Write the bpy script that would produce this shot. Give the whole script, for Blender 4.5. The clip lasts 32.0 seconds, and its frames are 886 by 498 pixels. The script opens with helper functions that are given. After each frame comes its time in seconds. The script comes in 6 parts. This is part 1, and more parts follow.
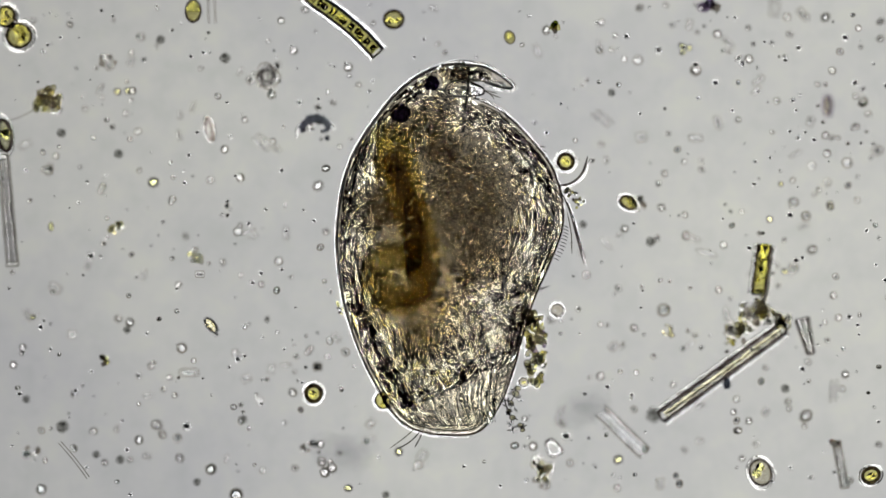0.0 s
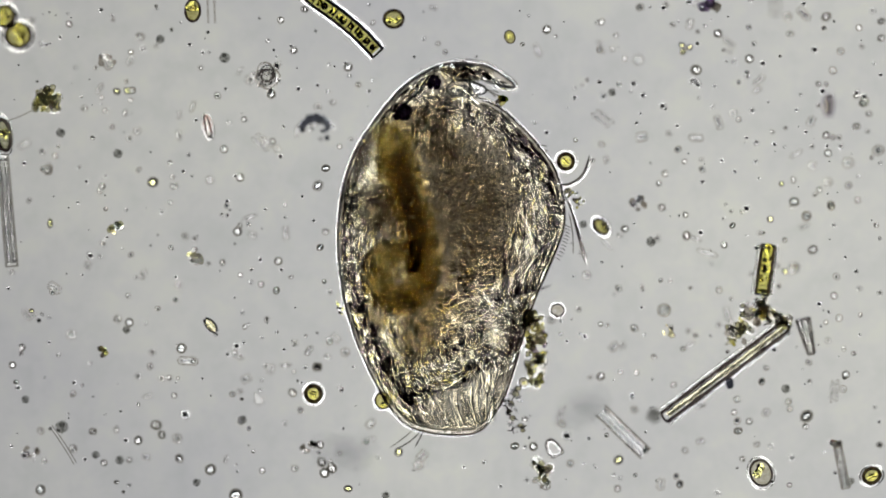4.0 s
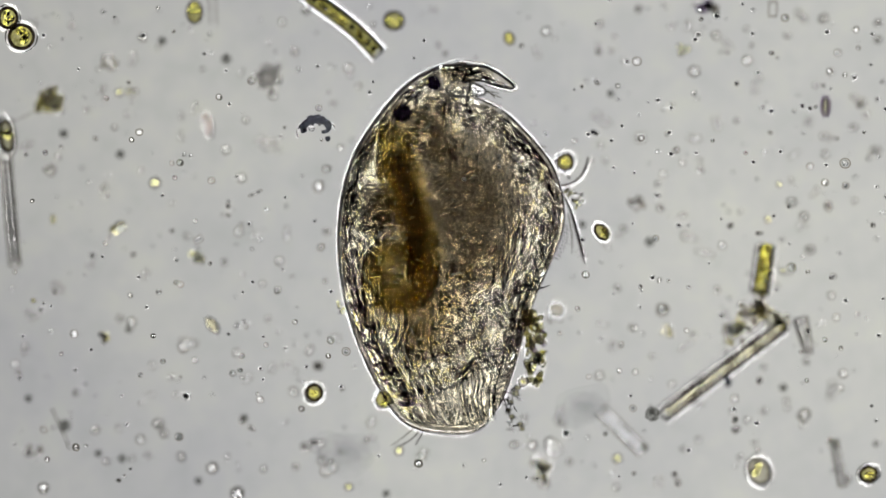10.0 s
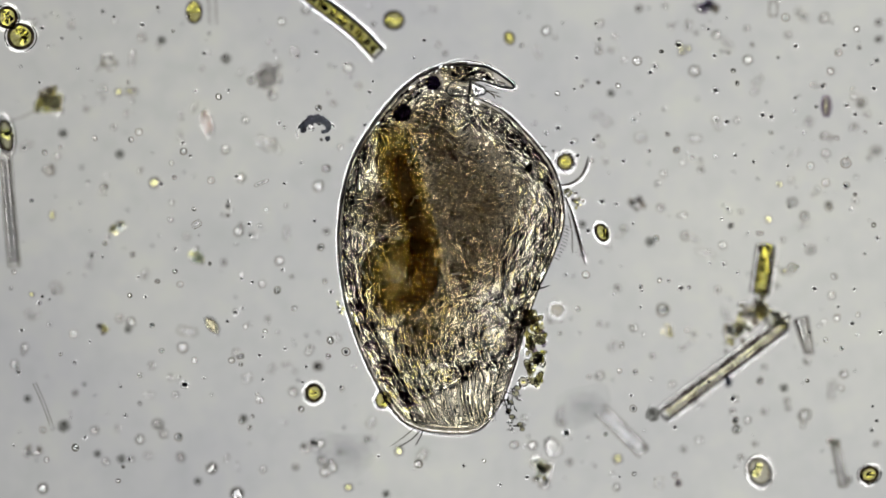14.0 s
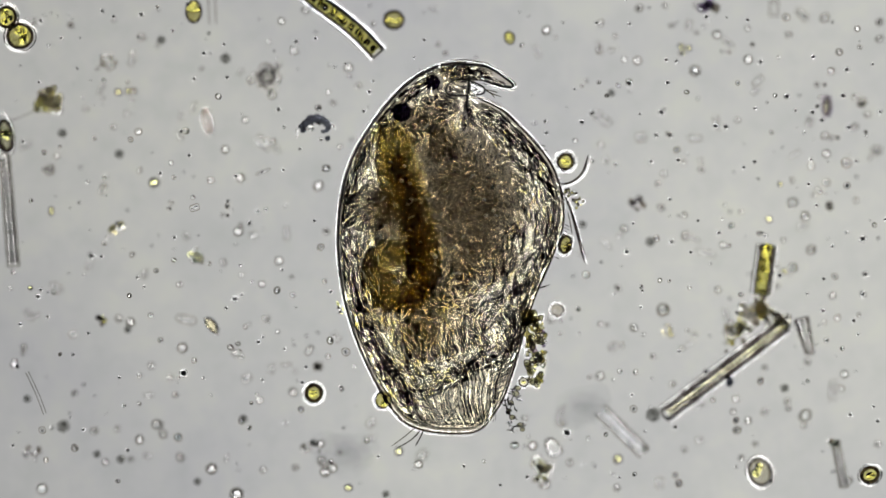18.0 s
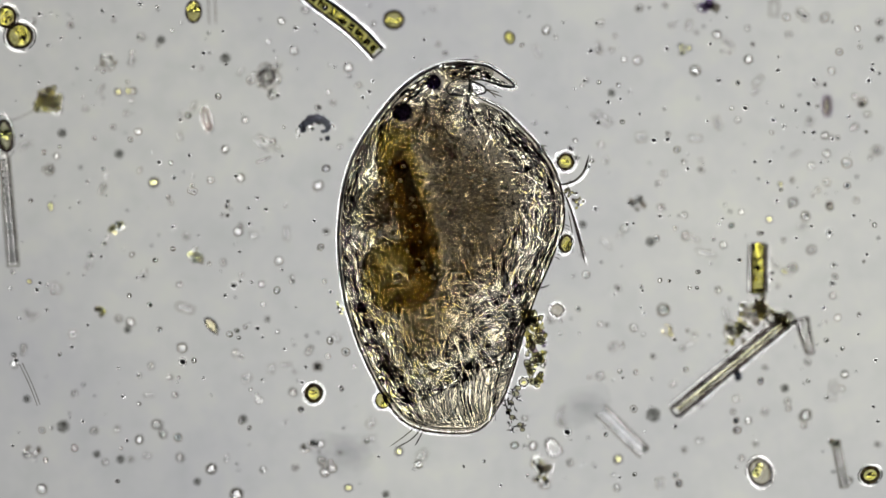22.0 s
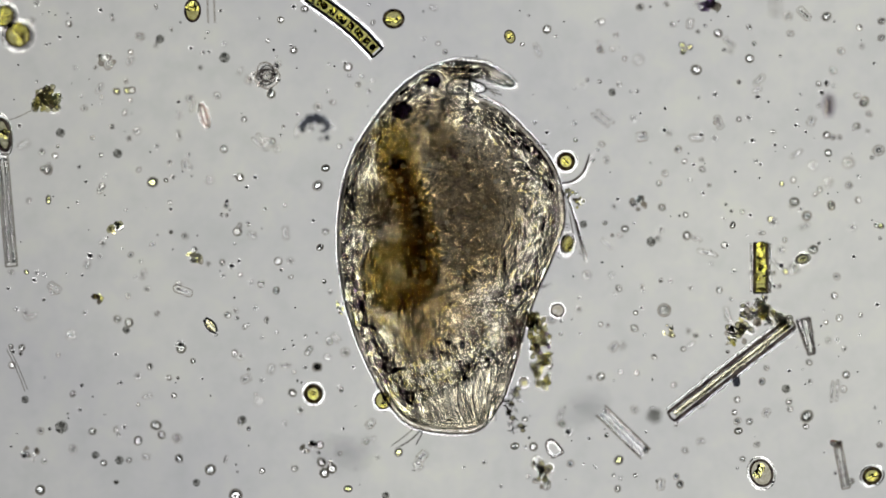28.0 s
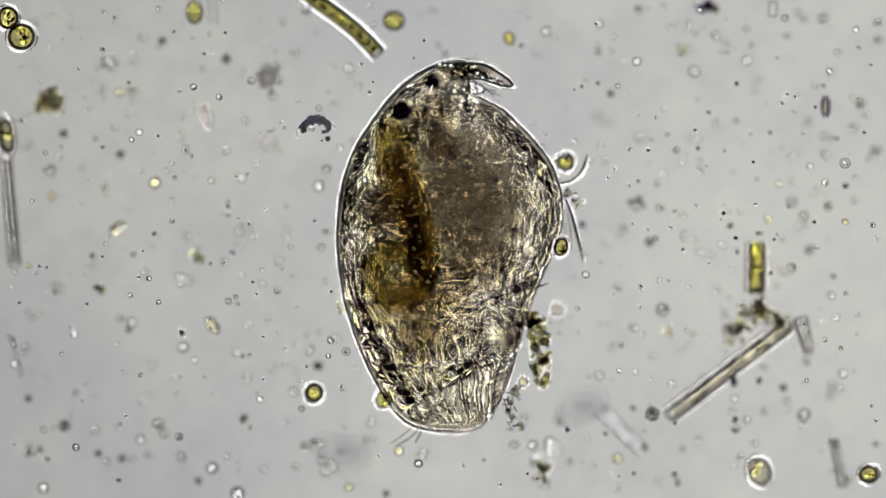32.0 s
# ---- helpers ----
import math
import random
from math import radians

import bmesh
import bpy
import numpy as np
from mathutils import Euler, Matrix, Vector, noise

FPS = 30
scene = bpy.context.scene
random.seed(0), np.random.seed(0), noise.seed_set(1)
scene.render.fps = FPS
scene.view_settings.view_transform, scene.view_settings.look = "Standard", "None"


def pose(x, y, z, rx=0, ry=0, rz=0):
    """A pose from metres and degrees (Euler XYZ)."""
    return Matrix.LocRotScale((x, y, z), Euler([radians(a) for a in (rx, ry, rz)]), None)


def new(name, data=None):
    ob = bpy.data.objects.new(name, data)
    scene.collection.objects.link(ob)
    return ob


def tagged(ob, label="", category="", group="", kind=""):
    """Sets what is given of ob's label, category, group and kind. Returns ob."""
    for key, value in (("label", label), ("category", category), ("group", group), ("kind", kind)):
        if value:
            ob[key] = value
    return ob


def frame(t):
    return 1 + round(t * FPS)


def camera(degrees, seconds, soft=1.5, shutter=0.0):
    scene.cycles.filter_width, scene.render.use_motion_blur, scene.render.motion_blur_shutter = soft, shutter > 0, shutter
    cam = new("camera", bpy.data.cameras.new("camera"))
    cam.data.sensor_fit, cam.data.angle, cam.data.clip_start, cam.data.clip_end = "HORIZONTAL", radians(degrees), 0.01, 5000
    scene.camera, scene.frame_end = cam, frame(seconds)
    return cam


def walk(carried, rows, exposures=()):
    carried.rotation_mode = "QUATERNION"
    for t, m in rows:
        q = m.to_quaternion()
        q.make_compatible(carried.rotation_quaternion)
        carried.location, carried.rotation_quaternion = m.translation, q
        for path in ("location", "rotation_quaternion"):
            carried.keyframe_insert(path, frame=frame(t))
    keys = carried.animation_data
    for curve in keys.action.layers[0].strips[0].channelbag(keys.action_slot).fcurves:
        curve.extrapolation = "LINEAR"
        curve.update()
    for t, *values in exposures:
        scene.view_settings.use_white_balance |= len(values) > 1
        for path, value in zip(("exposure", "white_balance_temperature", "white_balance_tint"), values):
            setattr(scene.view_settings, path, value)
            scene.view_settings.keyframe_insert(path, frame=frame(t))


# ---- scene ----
# A water-flea mount under a bright-field microscope, modelled a thousand times life size:
# one metre here is one millimetre on the slide, so that the animal is a third of a metre long.
HIGH = 2.475          # the lens's working height over its plane of focus
U = 0.0005          # half a millimetre: the plan's unit
cam = camera(18.0, 32.0, soft=1.5)
cam.data.dof.use_dof = True
cam.data.dof.focus_distance = HIGH
cam.data.dof.aperture_fstop = 0.215

# the objective stays over one spot; the fine focus knob lifts and lowers it
walk(cam, [(t, pose(0, 0, HIGH + 0.003 + f)) for t, f in (
    (0.0, 0.019), (1.0, 0.0175), (2.0, 0.0145), (3.0, 0.0125), (3.5, 0.013), (5.5, 0.020), (6.0, 0.0215), (8.0, 0.027), (9.0, 0.031), (11.0, 0.033),
    (12.0, 0.033), (13.0, 0.031), (14.5, 0.0275), (17.0, 0.025), (19.0, 0.024), (23.0, 0.023), (25.5, 0.022), (27.5, 0.0135),
    (28.0, 0.0125), (29.0, 0.0195), (30.0, 0.023), (31.0, 0.028), (32.0, 0.033))])

# ---- light: the microscope's own condenser lamp under the slide, and a ring added round it ----
world = bpy.data.worlds.new("dark_room")
scene.world = world
world.use_nodes = True
world.node_tree.nodes["Background"].inputs[0].default_value = (0.8, 0.85, 1.0, 1)
world.node_tree.nodes["Background"].inputs[1].default_value = 0.03
scene.cycles.max_bounces = 24
scene.cycles.transmission_bounces = 24
scene.cycles.transparent_max_bounces = 40
# second value: brighter ring outside the view, added so that clear matter glints
LAMP_FIELD, GLINT_RING = 0.580, 10.5


# ---- materials ----
def nodes_of(name):
    m = bpy.data.materials.new(name)
    m.use_nodes = True
    nt = m.node_tree
    nt.nodes.clear()
    return m, nt, nt.nodes.new("ShaderNodeOutputMaterial")


def grain(nt, scale, detail=4.0, rough=0.6, coords="Object", offset=0.0):
    tc = nt.nodes.new("ShaderNodeTexCoord")
    mp = nt.nodes.new("ShaderNodeMapping")
    mp.inputs["Location"].default_value = (offset, offset * 0.7, offset * 1.3)
    n = nt.nodes.new("ShaderNodeTexNoise")
    n.inputs["Scale"].default_value = scale
    n.inputs["Detail"].default_value = detail
    n.inputs["Roughness"].default_value = rough
    nt.links.new(tc.outputs[coords], mp.inputs[0])
    nt.links.new(mp.outputs[0], n.inputs["Vector"])
    return n.outputs["Fac"]


def ramp(nt, fac, stops):
    r = nt.nodes.new("ShaderNodeValToRGB")
    while len(r.color_ramp.elements) < len(stops):
        r.color_ramp.elements.new(0.5)
    for e, (p, c) in zip(r.color_ramp.elements, stops):
        e.position, e.color = p, (*c, 1)
    nt.links.new(fac, r.inputs[0])
    return r.outputs[0]


def mixed(nt, a, b, fac=0.5, how="MIX"):
    n = nt.nodes.new("ShaderNodeMix")
    n.data_type, n.blend_type = "RGBA", how
    n.inputs[0].default_value = fac
    nt.links.new(a, n.inputs[6])
    nt.links.new(b, n.inputs[7])
    return n.outputs[2]


def tissue(name, dark, light, scale=90.0, fine=420.0, lo=0.35, hi=0.65, floor=0.8, crinkled=False, tinge=(1, 0.975, 0.93), lobe=False):
    """Stained, see-through tissue: its colour is what one wall of it lets through."""
    m, nt, out = nodes_of(name)
    a = ramp(nt, grain(nt, scale, 5, 0.65), ((lo, dark), (hi, light)))
    low = (floor, floor * 0.985, floor * 0.95)
    b = ramp(nt, grain(nt, fine, 2, 0.6, offset=3.1), ((0.34, (1, 1, 1)), (0.44, low), (0.49, (1, 1, 1)), (0.53, (1, 1, 1)), (0.58, low), (0.67, (1, 1, 1)))) if crinkled else \
        ramp(nt, grain(nt, fine, 3, 0.7, offset=3.1), ((0.36, tuple(floor * c for c in tinge)), (0.62, (1, 1, 1))))
    col = mixed(nt, a, b, 1.0, "MULTIPLY")
    if lobe:
        # a lobe is thick in its middle and thins out to nothing at its edge
        tc = nt.nodes.new("ShaderNodeTexCoord")
        mp = nt.nodes.new("ShaderNodeMapping")
        mp.inputs["Location"].default_value = (-0.5, -0.5, 0)
        mp.inputs["Scale"].default_value = (1, 1, 0)
        ln = nt.nodes.new("ShaderNodeVectorMath")
        ln.operation = "LENGTH"
        nt.links.new(tc.outputs["Generated"], mp.inputs[0])
        nt.links.new(mp.outputs[0], ln.inputs[0])
        r = nt.nodes.new("ShaderNodeMapRange")
        for key, value in (("From Min", 0.20), ("From Max", 0.47), ("To Min", 1.0), ("To Max", 0.0)):
            r.inputs[key].default_value = value
        nt.links.new(ln.outputs["Value"], r.inputs["Value"])
        n = nt.nodes.new("ShaderNodeMix")
        n.data_type = "RGBA"
        n.inputs[6].default_value = (1, 1, 1, 1)
        nt.links.new(r.outputs[0], n.inputs[0])
        nt.links.new(col, n.inputs[7])
        col = n.outputs[2]
    t = nt.nodes.new("ShaderNodeBsdfTransparent")
    nt.links.new(col, t.inputs[0])
    nt.links.new(t.outputs[0], out.inputs[0])
    return m


def clear(name, colour, ior=1.38, scale=60.0, depth=0.12):
    """Clear refracting matter: cuticle, silica, oil; bends the lamp's light."""
    m, nt, out = nodes_of(name)
    low = tuple(c * (1 - depth) for c in colour)
    col = ramp(nt, grain(nt, scale, 3), ((0.35, low), (0.65, colour)))
    r = nt.nodes.new("ShaderNodeBsdfRefraction")
    r.inputs["IOR"].default_value = ior
    r.inputs["Roughness"].default_value = 0.0
    nt.links.new(col, r.inputs[0])
    nt.links.new(r.outputs[0], out.inputs[0])
    return m


def dense(name, dark, light, scale=200.0, rough=0.6):
    """Dense matter that stops most of the light."""
    m, nt, out = nodes_of(name)
    col = ramp(nt, grain(nt, scale, 4), ((0.35, dark), (0.65, light)))
    p = nt.nodes.new("ShaderNodeBsdfPrincipled")
    p.inputs["Roughness"].default_value = rough
    nt.links.new(col, p.inputs["Base Color"])
    nt.links.new(p.outputs[0], out.inputs[0])
    return m


def lamp_material():
    m, nt, out = nodes_of("condenser_lamp_glass")
    tc = nt.nodes.new("ShaderNodeTexCoord")

    def away(cx, cy):
        mp = nt.nodes.new("ShaderNodeMapping")
        mp.inputs["Location"].default_value = (-cx / 2, -cy / 2, 0)
        mp.inputs["Scale"].default_value = (0.5, 0.5, 0.5)
        nt.links.new(tc.outputs["Object"], mp.inputs[0])
        ln = nt.nodes.new("ShaderNodeVectorMath")
        ln.operation = "LENGTH"
        nt.links.new(mp.outputs[0], ln.inputs[0])
        return ln.outputs["Value"]
    f, g = LAMP_FIELD, GLINT_RING
    # field brightest right of the axis; round it, unseen, a ring added for glints
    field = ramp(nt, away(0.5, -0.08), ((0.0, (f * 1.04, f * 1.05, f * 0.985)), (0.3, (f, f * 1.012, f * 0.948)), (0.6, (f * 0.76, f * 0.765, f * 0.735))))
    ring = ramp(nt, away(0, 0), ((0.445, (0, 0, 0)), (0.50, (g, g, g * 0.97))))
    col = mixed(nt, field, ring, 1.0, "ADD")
    e = nt.nodes.new("ShaderNodeEmission")
    nt.links.new(col, e.inputs[0])
    nt.links.new(e.outputs[0], out.inputs[0])
    return m


def smudged_glass():
    m, nt, out = nodes_of("slide_glass")
    col = ramp(nt, grain(nt, 3.2, 2, 0.5, offset=1.7), ((0.28, (0.91, 0.91, 0.935)), (0.62, (1, 1, 0.99))))
    film = ramp(nt, grain(nt, 34.0, 4, 0.7, offset=5.3), ((0.32, (0.935, 0.94, 0.945)), (0.5, (0.975, 0.97, 0.985)), (0.66, (1.0, 1.0, 0.985))))
    col = mixed(nt, col, film, 1.0, "MULTIPLY")
    r = nt.nodes.new("ShaderNodeBsdfRefraction")
    r.inputs["IOR"].default_value = 1.1
    r.inputs["Roughness"].default_value = 0.0
    nt.links.new(col, r.inputs[0])
    nt.links.new(r.outputs[0], out.inputs[0])
    return m


M_CLEAR = clear("clear_cuticle", (0.97, 0.98, 0.95), depth=0.04)
M_SILICA = clear("clear_silica", (0.49, 0.49, 0.485), 1.38, depth=0.25)
M_CREAM = clear("cream_silica", (0.50, 0.49, 0.42), 1.38, depth=0.3)
M_AMBER = clear("amber_cuticle", (0.56, 0.54, 0.43), 1.38, depth=0.2)
M_FIBRE = clear("muscle_fibre", (0.66, 0.64, 0.57), 1.38)
M_BEAD = clear("clear_droplet", (0.49, 0.49, 0.485), 1.38, depth=0.25)
M_RIB = clear("horn_rib", (0.74, 0.735, 0.70), 1.38, depth=0.3)
M_RIM = clear("clear_rim", (0.54, 0.54, 0.535), 1.38)
# bright and dim copies of clear_droplet; the grey sets how strongly they glint
M_BRIGHT = clear("bright_droplet", (0.56, 0.56, 0.555), 1.38, depth=0.15)
M_DIM = clear("dim_droplet", (0.31, 0.31, 0.31), 1.38, depth=0.15)
M_FAINT = clear("faint_rim", (0.42, 0.42, 0.42), 1.38)
M_YBEAD = clear("yellow_droplet", (0.60, 0.595, 0.43), 1.38, depth=0.2)
M_WALL = dense("dark_cell_wall", (0.01, 0.01, 0.012), (0.03, 0.028, 0.02))
M_INK = tissue("black_eye_pigment", (0.12, 0.10, 0.20), (0.20, 0.17, 0.30), 300, 700, tinge=(0.95, 0.93, 1))
M_GRAIN = dense("black_mineral", (0.006, 0.006, 0.007), (0.03, 0.03, 0.03), 500)
M_SOFT = tissue("grey_detritus", (0.55, 0.55, 0.54), (0.90, 0.90, 0.89), 2.2, 6.0, floor=0.8, tinge=(1, 1, 0.99))
M_HAIR = tissue("grey_bristle", (0.40, 0.38, 0.35), (0.62, 0.59, 0.55), 200)
M_THIN = tissue("pale_cell_wall", (0.68, 0.66, 0.64), (0.86, 0.84, 0.82), 200)
M_SMOKE = tissue("blue_grey_scrap", (0.16, 0.17, 0.21), (0.46, 0.48, 0.53), 140)
M_LINE = tissue("dark_cuticle_fold", (0.21, 0.18, 0.205), (0.53, 0.495, 0.47), 120)
M_SHELL = tissue("carapace_horn", (0.90, 0.88, 0.84), (1.0, 0.99, 0.97), 60, 300, floor=0.9)
M_BODY = tissue("brown_tissue", (0.87, 0.862, 0.815), (0.99, 0.99, 0.97), 45, 250, floor=0.56, crinkled=True)
M_PALE = tissue("pale_brown_tissue", (0.82, 0.785, 0.71), (0.96, 0.94, 0.89), 60, 300, floor=0.84, lobe=True)
M_PLASM = tissue("pale_olive_plasm", (0.86, 0.85, 0.76), (0.98, 0.97, 0.92), 90, 400)
M_CORE = tissue("dark_brown_tissue", (0.81, 0.783, 0.727), (0.905, 0.882, 0.832), 110, 480, floor=0.72, tinge=(1, 0.985, 0.955), lobe=True)
M_GUT = tissue("ochre_gut_wall", (0.565, 0.52, 0.37), (0.785, 0.74, 0.55), 240, 420, lo=0.36, hi=0.64, floor=0.70, tinge=(1, 0.99, 0.94))
M_FOOD = tissue("dark_gut_content", (0.80, 0.765, 0.705), (0.88, 0.85, 0.79), 120, 700, floor=0.90, tinge=(1, 0.985, 0.95))
M_GREEN = tissue("yellow_green_chloroplast", (0.76, 0.735, 0.42), (0.98, 0.965, 0.74), 160, 400)
M_OLIVE = tissue("olive_detritus", (0.66, 0.655, 0.52), (0.96, 0.955, 0.87), 160, 400)
M_HEM = tissue("purplish_tissue", (0.42, 0.36, 0.54), (0.80, 0.75, 0.80), 130)
M_LOOP = tissue("grey_spore_wall", (0.56, 0.55, 0.53), (0.80, 0.79, 0.77), 200)
M_LEAF = tissue("dark_green_leaf", (0.16, 0.21, 0.05), (0.50, 0.56, 0.18), 200)
M_LIME = tissue("lime_protoplast", (0.83, 0.81, 0.44), (0.98, 0.968, 0.66), 130, 400, floor=0.85)
M_RUST = tissue("rust_seam", (0.48, 0.34, 0.31), (0.76, 0.62, 0.58), 160)
M_SMEAR = tissue("grey_smear", (0.965, 0.965, 0.968), (0.992, 0.992, 0.992), 20, 90, floor=0.99, tinge=(1, 1, 1))
M_FAT = clear("fat_droplet", (1.0, 1.0, 0.985), 1.38)
M_YOLK = clear("brown_droplet", (0.965, 0.955, 0.90), 1.5)
M_GOLD = clear("golden_droplet", (1.0, 0.98, 0.77), 1.38)


# ---- mesh helpers ----
def P(x, y, z=0.0):
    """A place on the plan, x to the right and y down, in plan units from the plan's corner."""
    k = (HIGH + 0.022 - z) / (HIGH + 0.022) * U
    return Vector(((x - 784) * k, (441 - y) * k, z))


def facing(at):
    """The turn that lays a flat speck square to the lens."""
    return Vector((0, 0, 1)).rotation_difference(Vector((-at.x, -at.y, HIGH))).to_matrix().to_4x4()


def mesh_of(name, bm, material, smooth=True):
    me = bpy.data.meshes.new(name)
    bmesh.ops.recalc_face_normals(bm, faces=bm.faces[:])
    for f in bm.faces:
        f.smooth = smooth
    bm.to_mesh(me)
    bm.free()
    me.materials.append(material)
    return me


def thing(name, bm, material, at=None, label="", category="", group="", kind="", smooth=True):
    ob = new(name, mesh_of(name, bm, material, smooth))
    if at is not None:
        ob.location = at
    return tagged(ob, label, category, group, kind)


def base(name, at, label, category, group=""):
    ob = new(name)
    ob.location = at
    ob.empty_display_size = 0.01
    return tagged(ob, label, category, group)


def part(name, bm, material, parent, label="", smooth=True, kind="", at=None):
    ob = new(name, mesh_of(name, bm, material, smooth))
    ob.parent = parent
    if at is not None:
        ob.location = at
    return tagged(ob, label, kind=kind)


def spline(pts, steps=6, closed=False):
    """A smooth line through the points."""
    pts = [Vector(p) for p in pts]
    n = len(pts)
    res = []
    for i in range(n if closed else n - 1):
        if closed:
            a, b, c, d = (pts[(i + k) % n] for k in (-1, 0, 1, 2))
        else:
            a, b, c, d = pts[max(i - 1, 0)], pts[i], pts[i + 1], pts[min(i + 2, n - 1)]
        for s in range(steps):
            t = s / steps
            res.append(0.5 * (2 * b + (c - a) * t + (2 * a - 5 * b + 4 * c - d) * t * t + (3 * b - a - 3 * c + d) * t ** 3))
    if not closed:
        res.append(pts[-1])
    return res


def tube(bm, pts, radius, seg=8, flat=0.8, taper=None, closed=False, wobble=0.0, seed=0):
    """A rod swept along a line; radius in metres, flat: height over width, taper(s) from 0 to 1 along it."""
    rnd = random.Random(seed)
    n = len(pts)
    rings = []
    for i, p in enumerate(pts):
        a, b = (pts[i - 1], pts[(i + 1) % n]) if closed else (pts[max(i - 1, 0)], pts[min(i + 1, n - 1)])
        d = (b - a)
        side = Vector((-d.y, d.x, 0))
        side = side.normalized() if side.length > 1e-9 else Vector((1, 0, 0))
        up = Vector((0, 0, 1))
        r = radius * (taper(i / max(n - 1, 1)) if taper else 1.0) * (1 + wobble * rnd.uniform(-1, 1))
        rings.append([bm.verts.new(p + side * (r * math.cos(k * math.tau / seg)) + up * (r * flat * math.sin(k * math.tau / seg)))
                      for k in range(seg)])
    for i in range(n if closed else n - 1):
        q, w = rings[i], rings[(i + 1) % n]
        for k in range(seg):
            bm.faces.new((q[k], q[(k + 1) % seg], w[(k + 1) % seg], w[k]))
    if not closed:
        bm.faces.new(rings[0][::-1])
        bm.faces.new(rings[-1])
    return bm


def blob(bm, at, size, sub=2, lump=0.15, seed=0, turn=0.0, freq=1.6):
    """A lumpy rounded grain; size: half-axes in metres."""
    r = bmesh.ops.create_icosphere(bm, subdivisions=sub, radius=1.0)
    off = Vector((seed * 7.31, seed * 3.77, seed * 1.93))
    m = Matrix.Rotation(radians(turn), 3, "Z")
    for v in r["verts"]:
        c = v.co.normalized()
        k = 1 + lump * noise.noise(c * freq + off) * 2
        v.co = Vector(at) + m @ Vector((c.x * size[0] * k, c.y * size[1] * k, c.z * size[2] * k))
    return bm


def lathe(bm, profile, seg=14, scale=1.0, at=(0, 0, 0), stretch=(1, 1, 1), turn=0.0):
    """A turned body: (radius, height) from the lower pole to the upper one."""
    m = Matrix.Rotation(radians(turn), 3, "Z")
    rows = []
    for r, z in profile:
        if r < 1e-6:
            rows.append([bm.verts.new(Vector(at) + Vector((0, 0, z * scale * stretch[2])))])
        else:
            rows.append([bm.verts.new(Vector(at) + m @ Vector((r * scale * stretch[0] * math.cos(k * math.tau / seg),
                                                               r * scale * stretch[1] * math.sin(k * math.tau / seg), z * scale * stretch[2])))
                         for k in range(seg)])
    for a, b in zip(rows, rows[1:]):
        for k in range(seg):
            j = (k + 1) % seg
            if len(a) == 1:
                bm.faces.new((a[0], b[j], b[k]))
            elif len(b) == 1:
                bm.faces.new((a[k], a[j], b[0]))
            else:
                bm.faces.new((a[k], a[j], b[j], b[k]))
    return bm


# slopes set to bend the added ring's light upward, so bodies shine
CONE = ((0, -0.66), (1, 0), (0, 0.66))


def ragged(bm, amount, size, seed=0):
    """Push the points of a mesh about, by a share of its size."""
    for v in bm.verts:
        v.co += noise.noise_vector(v.co / (size * 0.6) + Vector((seed, seed, seed))) * (amount * size)
    return bm


# coned so that a droplet's middle shines inside a steep dark edge
DROP = ((0, -0.738), (0.72, -0.27), (0.93, -0.1), (1, 0), (0.93, 0.1), (0.72, 0.27), (0, 0.738))


# ---- the slide and the lamp ----
def setting():
    bm = bmesh.new()
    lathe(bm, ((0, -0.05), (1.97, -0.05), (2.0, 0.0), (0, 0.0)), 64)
    thing("condenser_lamp", bm, lamp_material(), (0, 0, -1.8), "white frosted glass condenser lens lit from below the slide, with an added bright ring", "lamp", kind="structure")
    bm = bmesh.new()
    bmesh.ops.create_cube(bm, size=1.0, matrix=Matrix.Diagonal((1.5, 1.0, 0.01, 1)))
    bmesh.ops.bevel(bm, geom=bm.edges[:], offset=0.002, segments=1, affect="EDGES")
    thing("ground", bm, smudged_glass(), (0, 0, -0.0052), "clear flat glass microscope slide with faint smears", "glass slide", kind="structure")


# ---- the water flea ----
FLEA_X, FLEA_Y, FLEA_Z = 790, 440, 0.024
OUTLINE = [(828, 108), (795, 110), (765, 119), (735, 135), (705, 160), (680, 188), (655, 222), (632, 258), (615, 298),
           (604, 340), (598, 385), (596, 430), (600, 480), (608, 530), (620, 575), (636, 620), (655, 662), (676, 700), (697, 733),
           (718, 753), (745, 765), (780, 771), (815, 772), (840, 769), (860, 757), (878, 733), (893, 705), (905, 672), (915, 640),
           (926, 600), (938, 560), (952, 520), (968, 485), (983, 450), (996, 415), (1001, 385), (998, 350), (990, 318), (975, 285),
           (950, 252), (920, 220), (890, 193), (862, 178), (841, 168)]
DEEP, DOME = 0.022, 0.019


def dome(s, up=True):
    return FLEA_Z + (DOME if up else -DEEP) * math.sqrt(max(0.0, 1 - s * s))


def rim_at(u):
    """The plan place on the animal's outline, u from 0 to 1 anticlockwise from the brow."""
    n = len(RIM)
    a = u % 1.0 * n
    i = int(a)
    return RIM[i % n].lerp(RIM[(i + 1) % n], a - i)


RIM = spline([(x, y, 0) for x, y in OUTLINE], 6, True)


def share(x, y):
    """How far out from the animal's middle a plan place lies: 0 in the middle, 1 on the outline."""
    d = Vector((x - FLEA_X, y - FLEA_Y, 0))
    a = math.atan2(d.y, d.x)
    best = RIM_ANGLE[int((a + math.pi) / math.tau * 180) % 180]
    return d.length / best


RIM_ANGLE = []
